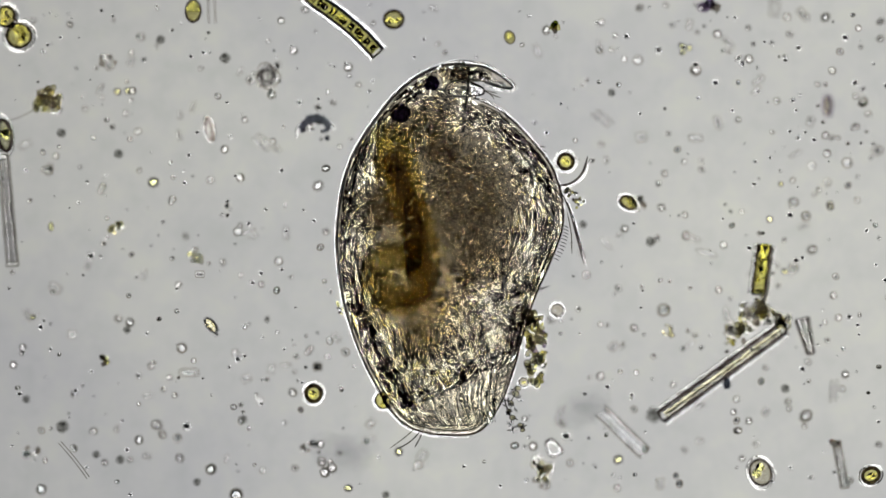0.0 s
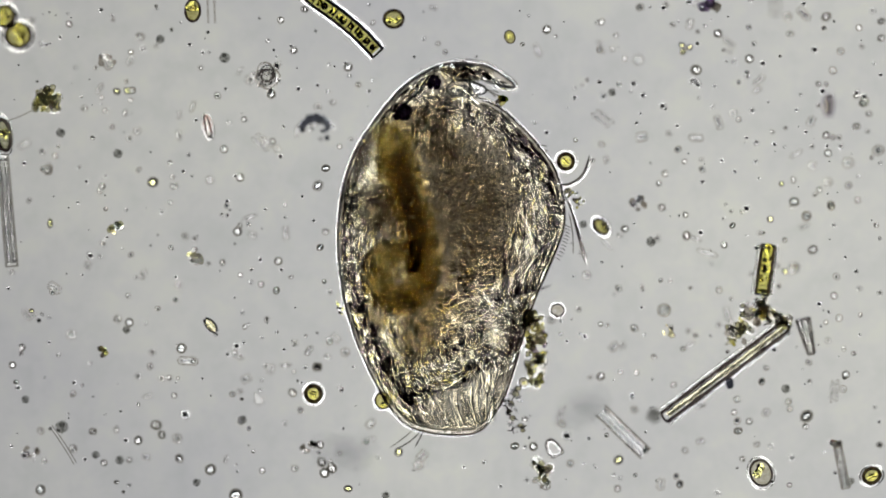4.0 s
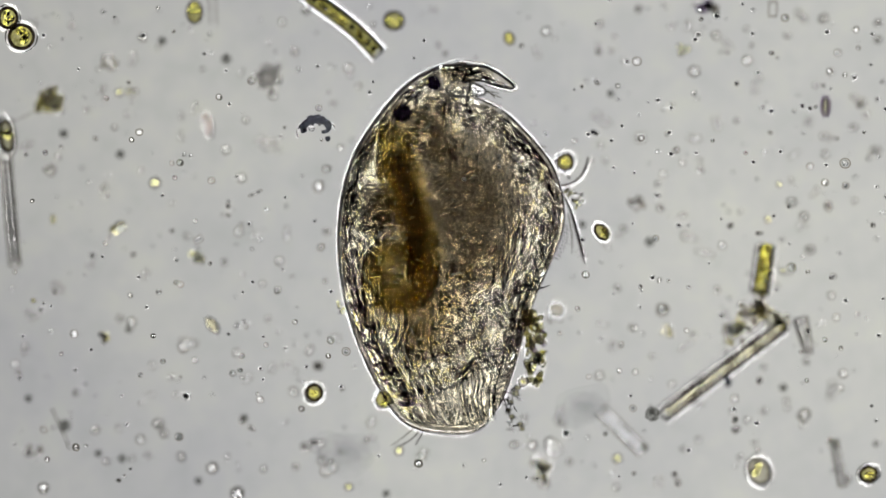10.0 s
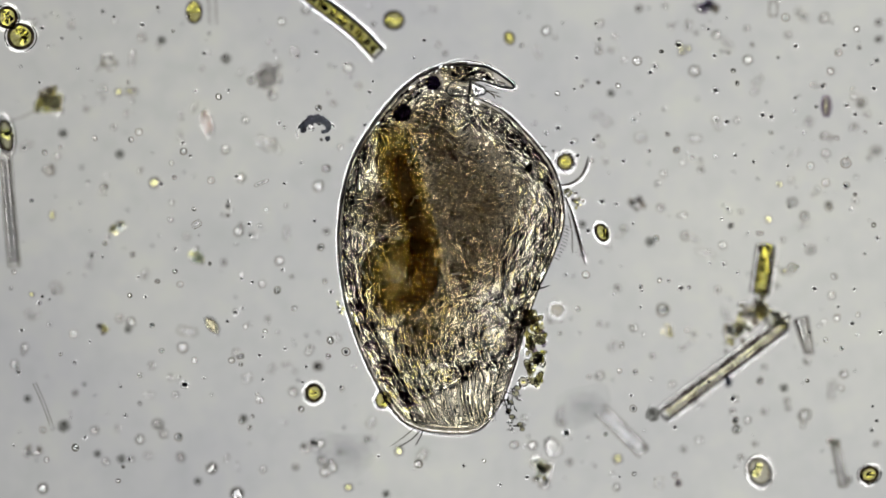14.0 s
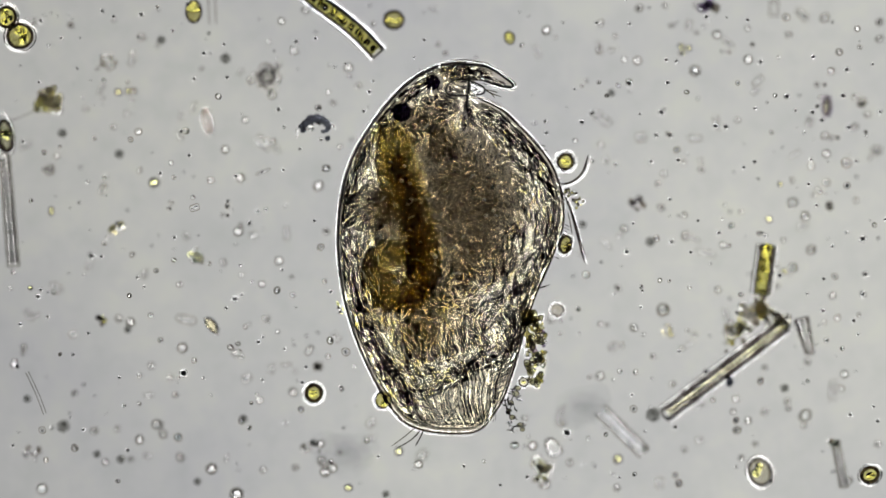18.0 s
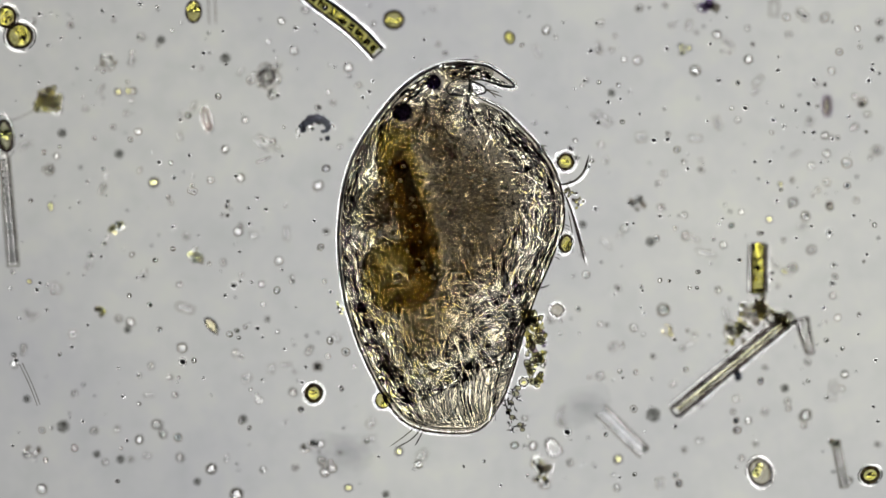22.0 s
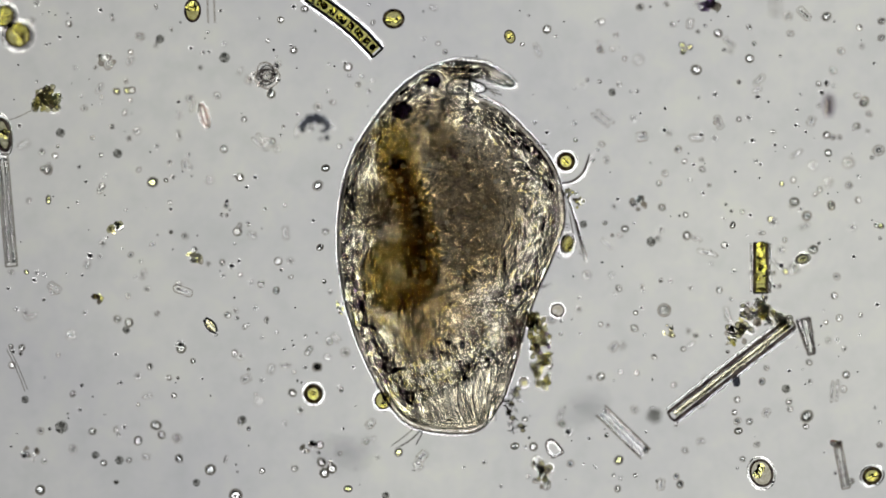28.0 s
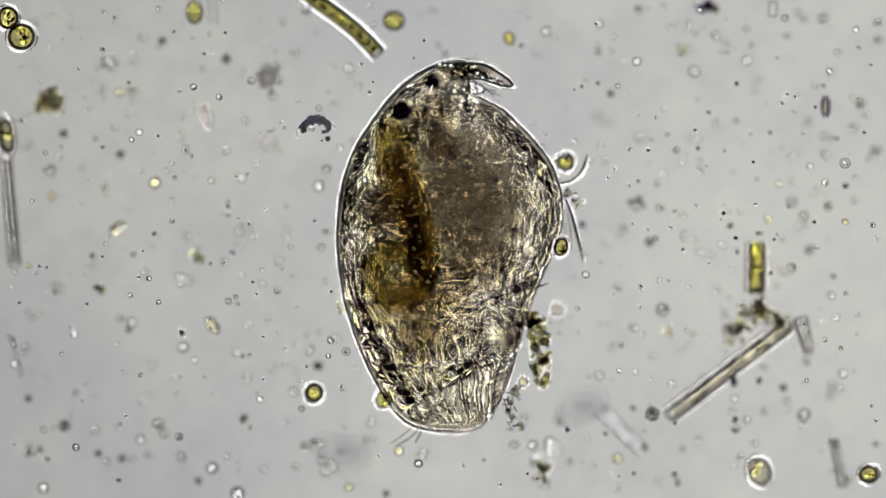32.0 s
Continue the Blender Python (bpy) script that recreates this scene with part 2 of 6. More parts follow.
for _k in range(180):
    _a = -math.pi + (_k + 0.5) / 180 * math.tau
    RIM_ANGLE.append(min(((p - Vector((FLEA_X, FLEA_Y, 0))).length for p in RIM
                          if abs((math.atan2(p.y - FLEA_Y, p.x - FLEA_X) - _a + math.pi) % math.tau - math.pi) < 0.03), default=200.0))


def loc(x, y, z=None, lift=0.0):
    """A place in the animal's own space; without z it lies in the animal's upper half."""
    if z is None:
        z = FLEA_Z + 0.3 * (dome(min(share(x, y), 1.0)) - FLEA_Z) + lift
    return P(x, y, z) - P(FLEA_X, FLEA_Y, 0)


def lens_body(bm, scale, low, high, lump=0.0, seed=0, hollow=0.0):
    """A closed pillow in the animal's outline; hollow: the wall's thickness of an open bowl."""
    rows = []
    shares = (1, 0.985, 0.95, 0.88, 0.76, 0.6, 0.4, 0.18)
    n = len(RIM)
    c = Vector((FLEA_X, FLEA_Y, 0))

    def ring(s, z):
        res = []
        for p in RIM:
            q = c + (p - c) * (s * scale)
            dz = lump * noise.noise(Vector((q.x * 0.03, q.y * 0.03, seed))) * (1 - s * s)
            res.append(bm.verts.new(loc(q.x, q.y, z + dz)))
        return res
    for s in reversed(shares):
        rows.append(ring(s, FLEA_Z - low * math.sqrt(1 - s * s)))
    if hollow:
        for s in shares:
            rows.append(ring(s * 0.985, FLEA_Z + hollow - low * math.sqrt(1 - s * s)))
    else:
        for s in shares[1:]:
            rows.append(ring(s, FLEA_Z + high * math.sqrt(1 - s * s)))
    for a, b in zip(rows, rows[1:]):
        for k in range(n):
            bm.faces.new((a[k], a[(k + 1) % n], b[(k + 1) % n], b[k]))
    bm.faces.new(rows[0][::-1])
    bm.faces.new(rows[-1])
    return bm


def scatter_mesh(name, places, material, parent, label, smooth=True, kind="stuff", cut=False):
    """Many small grains in one mesh; places: (centre, half-axes, turn)."""
    bm = bmesh.new()
    # coned facets, shaped so that each grain glints
    if cut:
        lathe(bm, ((0, -0.66), (1, 0), (0, 0.66)), 7)
        smooth = False
    else:
        bmesh.ops.create_icosphere(bm, subdivisions=2, radius=1.0)
    bmesh.ops.recalc_face_normals(bm, faces=bm.faces[:])
    bm.verts.index_update()
    tv = np.array([v.co[:] for v in bm.verts])
    tf = np.array([[v.index for v in f.verts] for f in bm.faces])
    bm.free()
    rng = np.random.default_rng(len(places))
    verts, faces = [], []
    for i, (c, size, turn) in enumerate(places):
        k = 1 + 0.16 * (rng.random(len(tv))[:, None] - 0.5)
        v = tv * k * np.array(size)
        ca, sa = math.cos(turn), math.sin(turn)
        v = np.stack((v[:, 0] * ca - v[:, 1] * sa, v[:, 0] * sa + v[:, 1] * ca, v[:, 2]), 1) + np.array(c[:])
        verts.append(v)
        faces.append(tf + i * len(tv))
    me = bpy.data.meshes.new(name)
    me.from_pydata(np.concatenate(verts).tolist(), [], np.concatenate(faces).tolist())
    me.polygons.foreach_set("use_smooth", [smooth] * len(me.polygons))
    me.materials.append(material)
    ob = new(name, me)
    ob.parent = parent
    return tagged(ob, label, kind=kind)


def line_part(name, pts, width, material, parent, label="", flat=0.65, seg=4, steps=5, z=None, lift=0.001, ends=True, wobble=0.06):
    """A fold, hair or edge on the animal, drawn through plan places (x, y) or (x, y, z)."""
    way = spline([loc(p[0], p[1], p[2] if len(p) > 2 else z, lift) for p in pts], steps)
    bm = bmesh.new()
    taper = (lambda s: 0.25 + 0.75 * min(1, 6 * s, 6 * (1 - s))) if ends else None
    tube(bm, way, width * U / 2, seg, flat, taper, wobble=wobble, seed=len(pts) + int(pts[0][0]))
    return part(name, bm, material, parent, label, smooth=seg > 4)


def along_rim(u0, u1, inset, n=14):
    """Plan places along the outline, inset towards the middle by a share."""
    c = Vector((FLEA_X, FLEA_Y, 0))
    res = []
    for i in range(n + 1):
        p = rim_at(u0 + (u1 - u0) * i / n)
        q = c + (p - c) * (1 - inset)
        res.append((q.x, q.y))
    return res


STROKES, HIND = [], []


def in_pouch(x, y):
    """1 for what lies in the hind brood pouch, which the animal can draw in, else 0."""
    return int(y > 555 and 690 < x < 880 and y < 716 - abs(x - 740) * (0.5 if x > 740 else 1.0))


def weave(x, y, s, phase):
    """The way of the tissue's folds at a plan place (None: any way), and the place moved onto its row."""
    if y < 160 and x > 770:
        return None, x, y
    if math.hypot(x - 872, y - 590) < 58:
        return math.atan2(y - 590, x - 872) + math.pi / 2, x, y
    if 748 < x < 885 and 0 < 716 - (x - 740) * 0.5 - y < 34:
        return -0.44, x, y
    edge = s > 0.6 if (x < 745 and y > 425) else s > 0.78 if x > 880 else s > 0.84
    if not edge and not (x > 885 and 360 < y < 520):
        return None, x, y
    k = (round(s / 0.042 + phase) - phase + 0.3 * math.sin(x * 1.7 + y * 2.3)) * 0.042 / max(s, 0.1)
    x, y = FLEA_X + (x - FLEA_X) * k, FLEA_Y + (y - FLEA_Y) * k
    gx, gy = share(x + 14, y) - share(x - 14, y), share(x, y + 14) - share(x, y - 14)
    return math.atan2(gy, gx) + math.pi / 2, x, y


def water_flea():
    rnd = random.Random(11)
    flea = base("water_flea", P(FLEA_X, FLEA_Y, 0), "translucent brown water flea with two black eyes and a hooked beak", "water flea")
    # carapace: the lower valve, its edge and its striae
    part("carapace", lens_body(bmesh.new(), 1.0, DEEP, 0, hollow=0.0016), M_SHELL, flea, "thin clear horn-coloured carapace valve")
    part("body", lens_body(bmesh.new(), 0.985, DEEP * 0.55, DOME, 0.006, 3), M_BODY, flea, "mottled brown see-through body tissue")
    edge = spline([loc(x, y, FLEA_Z) for x, y in OUTLINE], 5)
    bm = bmesh.new()
    tube(bm, edge, 2.1 * U, 8, 1.0)
    part("carapace_edge", bm, M_LINE, flea, "dark thin carapace edge")
    # clear tubes outside the edge, shaped to show as its bright halo
    for u0, u1, w in ((1.0, 1.52, 3.4), (0.575, 0.66, 2.4), (0.80, 0.955, 3.0)):
        pts = [(*p, FLEA_Z) for p in along_rim(u0, u1, -0.012, 40)]
        line_part("edge_halo", pts, w, M_RIM, flea, "clear tube drawn as the bright halo outside the carapace", steps=3, wobble=0.02)
    line_part("carapace_edge", [(*p, FLEA_Z + 0.002) for p in along_rim(0.0, 0.33, 0.008, 30)], 3.0, M_WALL, flea, "black edge along the back", seg=6, steps=3, wobble=0.12)
    # long folds parallel to the back
    for inset, w, m in ((0.03, 2, M_LINE), (0.05, 4, M_CLEAR), (0.075, 2.4, M_HEM), (0.10, 4.6, M_CLEAR), (0.125, 4, M_HEM), (0.15, 5, M_CLEAR), (0.18, 2.4, M_LINE)):
        a = 0.24 + rnd.uniform(0, 0.02)
        line_part("back_fold", along_rim(a, 0.46 + rnd.uniform(-0.02, 0.02), inset, 16), w, m, flea, wobble=0.42)
    for inset, w, m in ((0.02, 2.6, M_CLEAR), (0.04, 2.6, M_LINE), (0.06, 2.8, M_CLEAR), (0.085, 2.0, M_LINE), (0.11, 3, M_CLEAR), (0.135, 2.2, M_HAIR)):
        line_part("belly_fold", along_rim(0.60 + rnd.uniform(0, 0.01), 0.83, inset, 16), w, m, flea, wobble=0.42)
    for inset, w, m in ((0.035, 3, M_LINE), (0.06, 3, M_AMBER), (0.09, 3, M_LINE)):
        line_part("head_fold", along_rim(0.03, 0.24, inset, 14), w, m, flea, wobble=0.25)
    for inset, w, m in ((0.03, 3, M_LINE), (0.06, 3.5, M_CLEAR), (0.09, 3, M_LINE), (0.12, 3, M_AMBER)):
        line_part("breast_fold", along_rim(0.85, 0.94, inset, 10), w, m, flea, wobble=0.25)
    # purplish streaks strewn along the inside of the outline
    for u0, u1, inset, n in ((0.30, 0.43, 0.115, 26), (0.27, 0.42, 0.065, 9), (0.10, 0.28, 0.06, 8), (0.84, 0.93, 0.06, 8)):
        bm = bmesh.new()
        for i in range(n):
            x, y = along_rim(u0 + (u1 - u0) * rnd.random(), u0, inset + rnd.gauss(0, 0.012), 1)[0]
            d = share(x, y)
            tx, ty = y - FLEA_Y, -(x - FLEA_X)
            blob(bm, loc(x, y, dome(min(d, 1)) + 0.001), (rnd.uniform(1.8, 3.2) * U, rnd.uniform(4, 10) * U, 1.4 * U), 2, 0.3, i, math.degrees(math.atan2(-ty, tx)) - 90 + rnd.uniform(-14, 14))
        part("hem_streak", bm, M_HEM, flea, "purplish dark streaks under the hem", kind="stuff")
    # striae of the hind valve: beaded ribs that run on under the brood pouch
    for i in range(17):
        f = i / 16
        x0, y0 = 722 + 160 * f, 724 - 72 * f + 5 * math.sin(f * 9)
        x1, y1 = x0 + 36 - 46 * f * f - 20 * (1 - f) ** 4, 768 - 15 * f ** 3 - 9 * (1 - f) ** 2
        x0, x1 = x0 + rnd.uniform(-2, 2), x1 + rnd.uniform(-2, 2)
        lean = rnd.uniform(2, 6)
        top = (x0 - 74 + 44 * f, y0 - 155 + 75 * f)
        pts = [top, (x0 * 0.6 + top[0] * 0.4 - 5, y0 * 0.6 + top[1] * 0.4), (x0, y0), (x0 * 0.66 + x1 * 0.34 - lean, y0 * 0.66 + y1 * 0.34),
               (x0 * 0.33 + x1 * 0.67 - lean + rnd.uniform(-2, 2), y0 * 0.33 + y1 * 0.67), (x1, y1 - 3)]
        z = (0.0325, 0.0255, 0.0185)[i % 3]
        line_part("stria", pts, rnd.uniform(4.4, 5.6), M_RIB, flea, "pale raised rib of the valve", wobble=0.55, flat=0.64, steps=9, z=z)
        # the gaps' darkness between ribs is put in as dark tubes
        line_part("furrow", [(x + 4.8, y - 1) for x, y in pts], 2.4, M_LINE, flea, "dark tube drawn in the furrow between ribs", wobble=0.85, seg=6, z=z + 0.001, steps=9)
        if i % 3 == 1:
            line_part("furrow", [(x + 0.6, y) for x, y in pts[2:]], 1.4, M_WALL, flea, "dark tube drawn in the furrow between ribs", wobble=0.9, seg=5, z=z + 0.003, steps=8)
    # doubled hem round the hind end
    for inset, w, m in ((0.012, 2.6, M_RIM), (0.026, 2.2, M_LINE), (0.04, 2.8, M_RIB), (0.052, 1.8, M_LINE)):
        line_part("hind_hem", [(*p, 0.022) for p in along_rim(0.405, 0.60, inset, 20)], w, m, flea, "doubled clear hem of the hind valve", wobble=0.2, seg=4 if m in (M_RIM, M_RIB) else 6)
    # hem of the brood pouch, a sharp dark fold
    for w, m, z, pts in ((3.6, M_LINE, 0.024, [(700, 664), (715, 690), (737, 712), (762, 707), (790, 692), (815, 682), (840, 662), (872, 649)]),
                         (2.0, M_WALL, 0.030, [(735, 712), (760, 708), (776, 699), (792, 690), (806, 684)]),
                         (2.4, M_LINE, 0.026, [(708, 650), (722, 676), (742, 694), (768, 688), (792, 674), (820, 662), (850, 640)]),
                         (2.4, M_LINE, 0.021, [(716, 632), (730, 656), (748, 668), (768, 660), (790, 651), (815, 641)]),
                         (2.6, M_RIB, 0.023, [(704, 652), (720, 684), (740, 703), (766, 697), (792, 683), (818, 672), (846, 652)])):
        HIND.append(line_part("pouch_fold", pts, w, m, flea, seg=4 if m is M_RIB else 6, z=z))
    line_part("pouch_fold", [(716, 430), (685, 430), (662, 448), (652, 480), (652, 520), (660, 552), (678, 595), (702, 640)], 3.6, M_CLEAR, flea, lift=0.002)
    line_part("pouch_fold", [(690, 420), (660, 432), (643, 462), (640, 510), (648, 556), (668, 605), (694, 655), (716, 690)], 2.6, M_LINE, flea, lift=0.002, seg=6)
    line_part("pouch_fold", [(668, 380), (672, 392), (660, 402), (640, 398)], 2.6, M_LINE, flea, seg=6, lift=0.003)
    line_part("abdomen_claw", [(976, 506, 0.032), (958, 512, 0.033), (935, 517, 0.033), (905, 524, 0.033), (870, 534, 0.036), (846, 546, 0.036)], 3.2, M_LINE, flea, "dark slender tail claw seen through the valve", seg=6)
    for pts in ([(958, 512), (946, 522), (928, 530), (905, 548)], [(962, 511), (950, 504), (930, 506), (905, 512)], [(940, 516), (925, 506), (908, 500)]):
        line_part("claw_spine", [(x, y, 0.036) for x, y in pts], 1.7, M_LINE, flea, "thin dark spine of the tail claw", seg=6)
    # dark inner mass, gut and its content
    def mass(name, cx, cy, rx, ry, rz, z, m, label="", turn=0, seed=1):
        bm = bmesh.new()
        blob(bm, loc(cx, cy, z), (rx * U, ry * U, rz), 4, 0.16, seed, turn, 2.2)
        return part(name, bm, m, flea, label)
    for i, (rx, ry) in enumerate(((134, 168), (118, 138))):
        mass("muscle_mass", 822 + rnd.uniform(-8, 8), 355 + rnd.uniform(-8, 8), rx, ry, 0.004 - 0.0004 * i, FLEA_Z + 0.003 - 0.001 * i, M_CORE, "dark brown muscle lobe", rnd.uniform(-12, 12), i + 1)
    for cx, cy, r in ((750, 236, 52), (772, 200, 44), (680, 372, 42), (710, 422, 46), (716, 212, 40), (796, 504, 56), (746, 556, 52), (790, 256, 38), (736, 606, 44), (690, 290, 30), (664, 560, 34)):
        mass("muscle_mass", cx, cy, r, r * 1.1, 0.004, FLEA_Z + 0.003, M_CORE, "dark brown muscle lobe", cx, cx)
    mass("fat_body", 672, 372, 32, 72, 0.006, FLEA_Z + 0.003, M_CORE, "brown fat body beside the gut", 6, 11)
    mass("fat_body", 856, 470, 80, 56, 0.006, FLEA_Z + 0.003, M_PALE, "pale brown fat body", 0, 12)
    mass("ovary", 780, 566, 92, 84, 0.008, FLEA_Z + 0.003, M_PALE, "granular brown ovary", 0, 5)
    mass("gland", 655, 372, 36, 42, 0.008, FLEA_Z + 0.004, M_BODY, "pale rounded shell gland", 0, 6)
    # the gut runs down the back and ends in a coil
    gut_way = [(690, 222), (697, 272), (710, 322), (727, 370), (741, 418), (748, 462), (744, 502), (722, 526), (694, 528), (672, 508), (668, 478), (682, 453), (706, 449), (724, 464), (716, 486)]
    way = spline([loc(x, y, FLEA_Z - 0.001 + 0.0002 * i) for i, (x, y) in enumerate(gut_way)], 8)
    bm = bmesh.new()
    tube(bm, way, 35 * U, 14, 0.28, lambda s: (1.08 + 0.08 * math.cos(s * 9) - 0.46 * s) * math.sqrt(min(1, 0.05 + s * 9, 0.3 + (1 - s) * 9)), wobble=0.12, seed=35)
    gut = part("gut", bm, M_GUT, flea, "coiled ochre gut")
    way = spline([loc(x + 3, y, FLEA_Z + 0.001) for x, y in gut_way[1:10]], 8)
    for k, rad in enumerate((25, 16)):
        bm = bmesh.new()
        tube(bm, way[:len(way) - 24 * k], rad * U, 12, 0.2, lambda s: (0.45 + 0.75 * math.sin(min(1, 0.12 + s * 1.1) * 2.6)) * (1 if s < 0.7 else 1.7 - s), wobble=0.05, seed=3 + k)
        part("gut_content", bm, M_FOOD, gut, "dark brown food in the gut")
    # eyes
    bm = bmesh.new()
    blob(bm, loc(766, 144, 0.020), (14.5 * U, 13.5 * U, 0.004), 4, 0.09, 4, 0, 6.5)
    part("compound_eye", bm, M_INK, flea, "round black compound eye")
    bm = bmesh.new()
    blob(bm, loc(711, 197, 0.020), (18 * U, 17 * U, 0.004), 4, 0.09, 9, 0, 6.5)
    part("eyespot", bm, M_INK, flea, "larger ragged black eyespot")
    # beak
    bm = bmesh.new()
    tube(bm, spline([loc(x, y, FLEA_Z + 0.002) for x, y in ((784, 138), (815, 128), (845, 124), (870, 131), (894, 142), (911, 150))], 6), 20 * U, 14, 0.6,
         lambda s: max(0.12, 1.0 - 0.9 * s ** 1.3))
    part("rostrum", bm, M_SHELL, flea, "clear pointed hooked beak")
    mass("head_tissue", 828, 126, 44, 15, 0.008, FLEA_Z + 0.002, M_BODY, "mottled brown head tissue", -4, 4)
    # dark outline; the beak's bright halo and stripe are drawn as clear tubes
    for pts, w, m in (([(800, 113), (822, 111), (838, 112), (862, 115), (886, 128), (905, 142), (911, 150), (904, 153), (885, 149), (856, 140), (832, 137)], 4.6, M_WALL),
                      ([(802, 105), (826, 104), (848, 107), (868, 112), (892, 127), (912, 144), (916, 152), (906, 157), (884, 154), (858, 146)], 4.4, M_RIM),
                      ([(842, 131), (862, 135), (884, 142), (900, 147)], 6.0, M_RIM)):
        line_part("beak_edge", pts, w, m, flea, z=FLEA_Z + 0.006, seg=6 if m is M_WALL else 4)
    # feelers and mouth parts in the notch
    ring = spline([loc(x, y, 0.025) for x, y in ((791, 155), (799, 143), (815, 138), (833, 141), (853, 149), (860, 155), (856, 164), (826, 167), (801, 167), (793, 162))], 5, True)
    bm = bmesh.new()
    tube(bm, ring, 1.7 * U, 6, 1.0, closed=True, wobble=0.12)
    feeler = part("antennule", bm, M_WALL, flea, "dark outlined blunt feeler")
    mid = sum(ring, Vector()) / len(ring)
    bm = bmesh.new()
    tube(bm, [mid + (p - mid) * 0.8 - Vector((0, 0, 0.002)) for p in ring], 1.9 * U, 4, 0.62, closed=True, wobble=0.2)
    part("lining", bm, M_RIM, feeler, "clear bright lining of the feeler", smooth=False)
    line_part("antennule", [(815, 150), (836, 151), (852, 157)], 4, M_RIM, flea, z=0.022)
    line_part("labrum", [(833, 129), (832, 150), (829, 175), (826, 196)], 5.0, M_WALL, flea, "dark upright mouth stalk", z=0.026, seg=6)
    line_part("labrum", [(795, 168), (812, 178), (828, 187), (850, 186)], 3.0, M_HAIR, flea, z=0.036, seg=6)
    # brightness of the open notch, put into a clear tube
    line_part("gap_tube", [(838, 172), (856, 172), (876, 181), (896, 193)], 3.6, M_RIM, flea, "clear tube drawn as the bright gap under the beak", z=0.030)
    for x, y in ((884, 162), (890, 170), (878, 172)):
        line_part("feeler_bristle", [(858, 156, 0.027), (872, (156 + y) / 2, 0.027), (x, y, 0.026)], 2.0, M_HAIR, flea, seg=6)
    # limb rows seen through the valve
    limbs = STROKES
    for i in range(9):
        x = 908 + i * 9
        y0 = 392 + abs(i - 5) * 4
        limbs.append(line_part("limb_bristle", [(x - 4, y0 + 52 - i * 2), (x + 3, y0 + 25), (x + 6, y0 - 6)], 3.2, M_CLEAR if i % 2 else M_HAIR, flea, wobble=0.25))
    for i in range(9):
        x, y = 897 + i * 9, 276 + i * 6
        line_part("limb_bristle", [(x, y), (x + 20, y + 12), (x + 34, y + 32)], 3.0, M_CLEAR if i % 2 else M_HAIR, flea, wobble=0.25)
    for i in range(7):
        x, y = 870 + i * 10, 470 + i * 6
        line_part("limb_bristle", [(x, y + 40), (x + 6, y + 15), (x + 2, y - 12)], 3.4, M_CLEAR if i % 2 else M_HAIR, flea, wobble=0.25)
    # comb along the belly hem, between two dark lines
    for i in range(34):
        f = i / 33
        x, y = 922 - 47 * f + 6 * math.sin(3 * f), 540 + 176 * f
        line_part("comb_tooth", [(x - 9, y + 5, 0.028), (x, y, 0.028), (x + 9, y - 4, 0.028)], 2.6, M_RIB if i % 2 else M_LINE, flea, steps=2)
    for off, w in ((-11, 2.4), (11, 2.8)):
        line_part("comb_border", [(922 - 47 * f + 6 * math.sin(3 * f) + off, 540 + 176 * f - 0.4 * off, 0.027) for f in (0, 0.2, 0.4, 0.6, 0.8, 1)], w, M_LINE, flea, seg=6, wobble=0.2)
    for i in range(11):
        f = i / 10
        x, y = 1003 - 18 * f * f, 398 + 58 * f
        line_part("hem_bristle", [(x - 3, y, FLEA_Z), (x + 3, y + 2, FLEA_Z), (x + 8, y + 5, FLEA_Z)], 1.5, M_LINE, flea, seg=5, steps=2)
    # long bristles
    for name, w, pts in (("seta", 4.2, [(992, 326), (1008, 325), (1024, 317), (1037, 301), (1045, 274)]),
                         ("seta", 4.0, [(1000, 342), (1013, 372), (1021, 402), (1030, 436), (1038, 468)]),
                         ("seta", 2.6, [(1004, 352), (1020, 392), (1030, 425), (1040, 458)]),
                         ("seta", 2.0, [(1008, 375), (1015, 412), (1016, 450)]),
                         ("tail_seta", 2.4, [(746, 758), (738, 772), (722, 786), (700, 798)]),
                         ("tail_seta", 2.4, [(750, 760), (744, 776), (734, 794)]),
                         ("tail_seta", 1.8, [(738, 757), (716, 776), (690, 795)]),
                         ("seta", 2.0, [(944, 250), (958, 256), (970, 258)]), ("seta", 2.0, [(950, 258), (960, 264), (972, 266)])):
        line_part(name, [(*p, 0.024) for p in pts], w, M_LINE if w > 2.3 else M_HAIR, flea, "thin dark curved bristle", seg=6, wobble=0.04)
        # each thick bristle gets a clear twin line, shifted a little
        if w > 3:
            line_part(name, [(p[0] + 4, p[1] + 3, 0.021) for p in pts], 3, M_RIM, flea, "thin clear curved line beside the bristle")
    # grains of fat and pigment in three layers, crinkled membranes between them
    def level(s, y, k=None):
        bow = max(0.35, math.sqrt(max(0.0, 1 - s * s)))
        pick = rnd.random() if k is None else k
        off = -0.0085 if pick < 0.31 else 0.011 if pick > 0.69 else 0.0005
        return FLEA_Z + off * bow - (0.002 if off < 0.01 else 0.0) * min(1, max(0, (y - 480) / 140)) + rnd.uniform(-0.0016, 0.0016)

    def in_gut(x, y, w=26):
        return (abs(x - (690 + (y - 222) * 0.245)) < w and 226 < y < 530) or (28 < math.hypot(x - 707, y - 490) < 58)

    def free(x, y, s):
        return not (math.hypot(x - 766, y - 144) < 22 or math.hypot(x - 711, y - 197) < 26 or (788 < x < 864 and 136 < y < 172) or s > 0.965
                    or (y > 655 and y > 716 - (x - 740) * 0.5 and x > 735))

    sets = {key: ([], []) for key in ("fat", "gold", "knots", "pale", "yolk")}

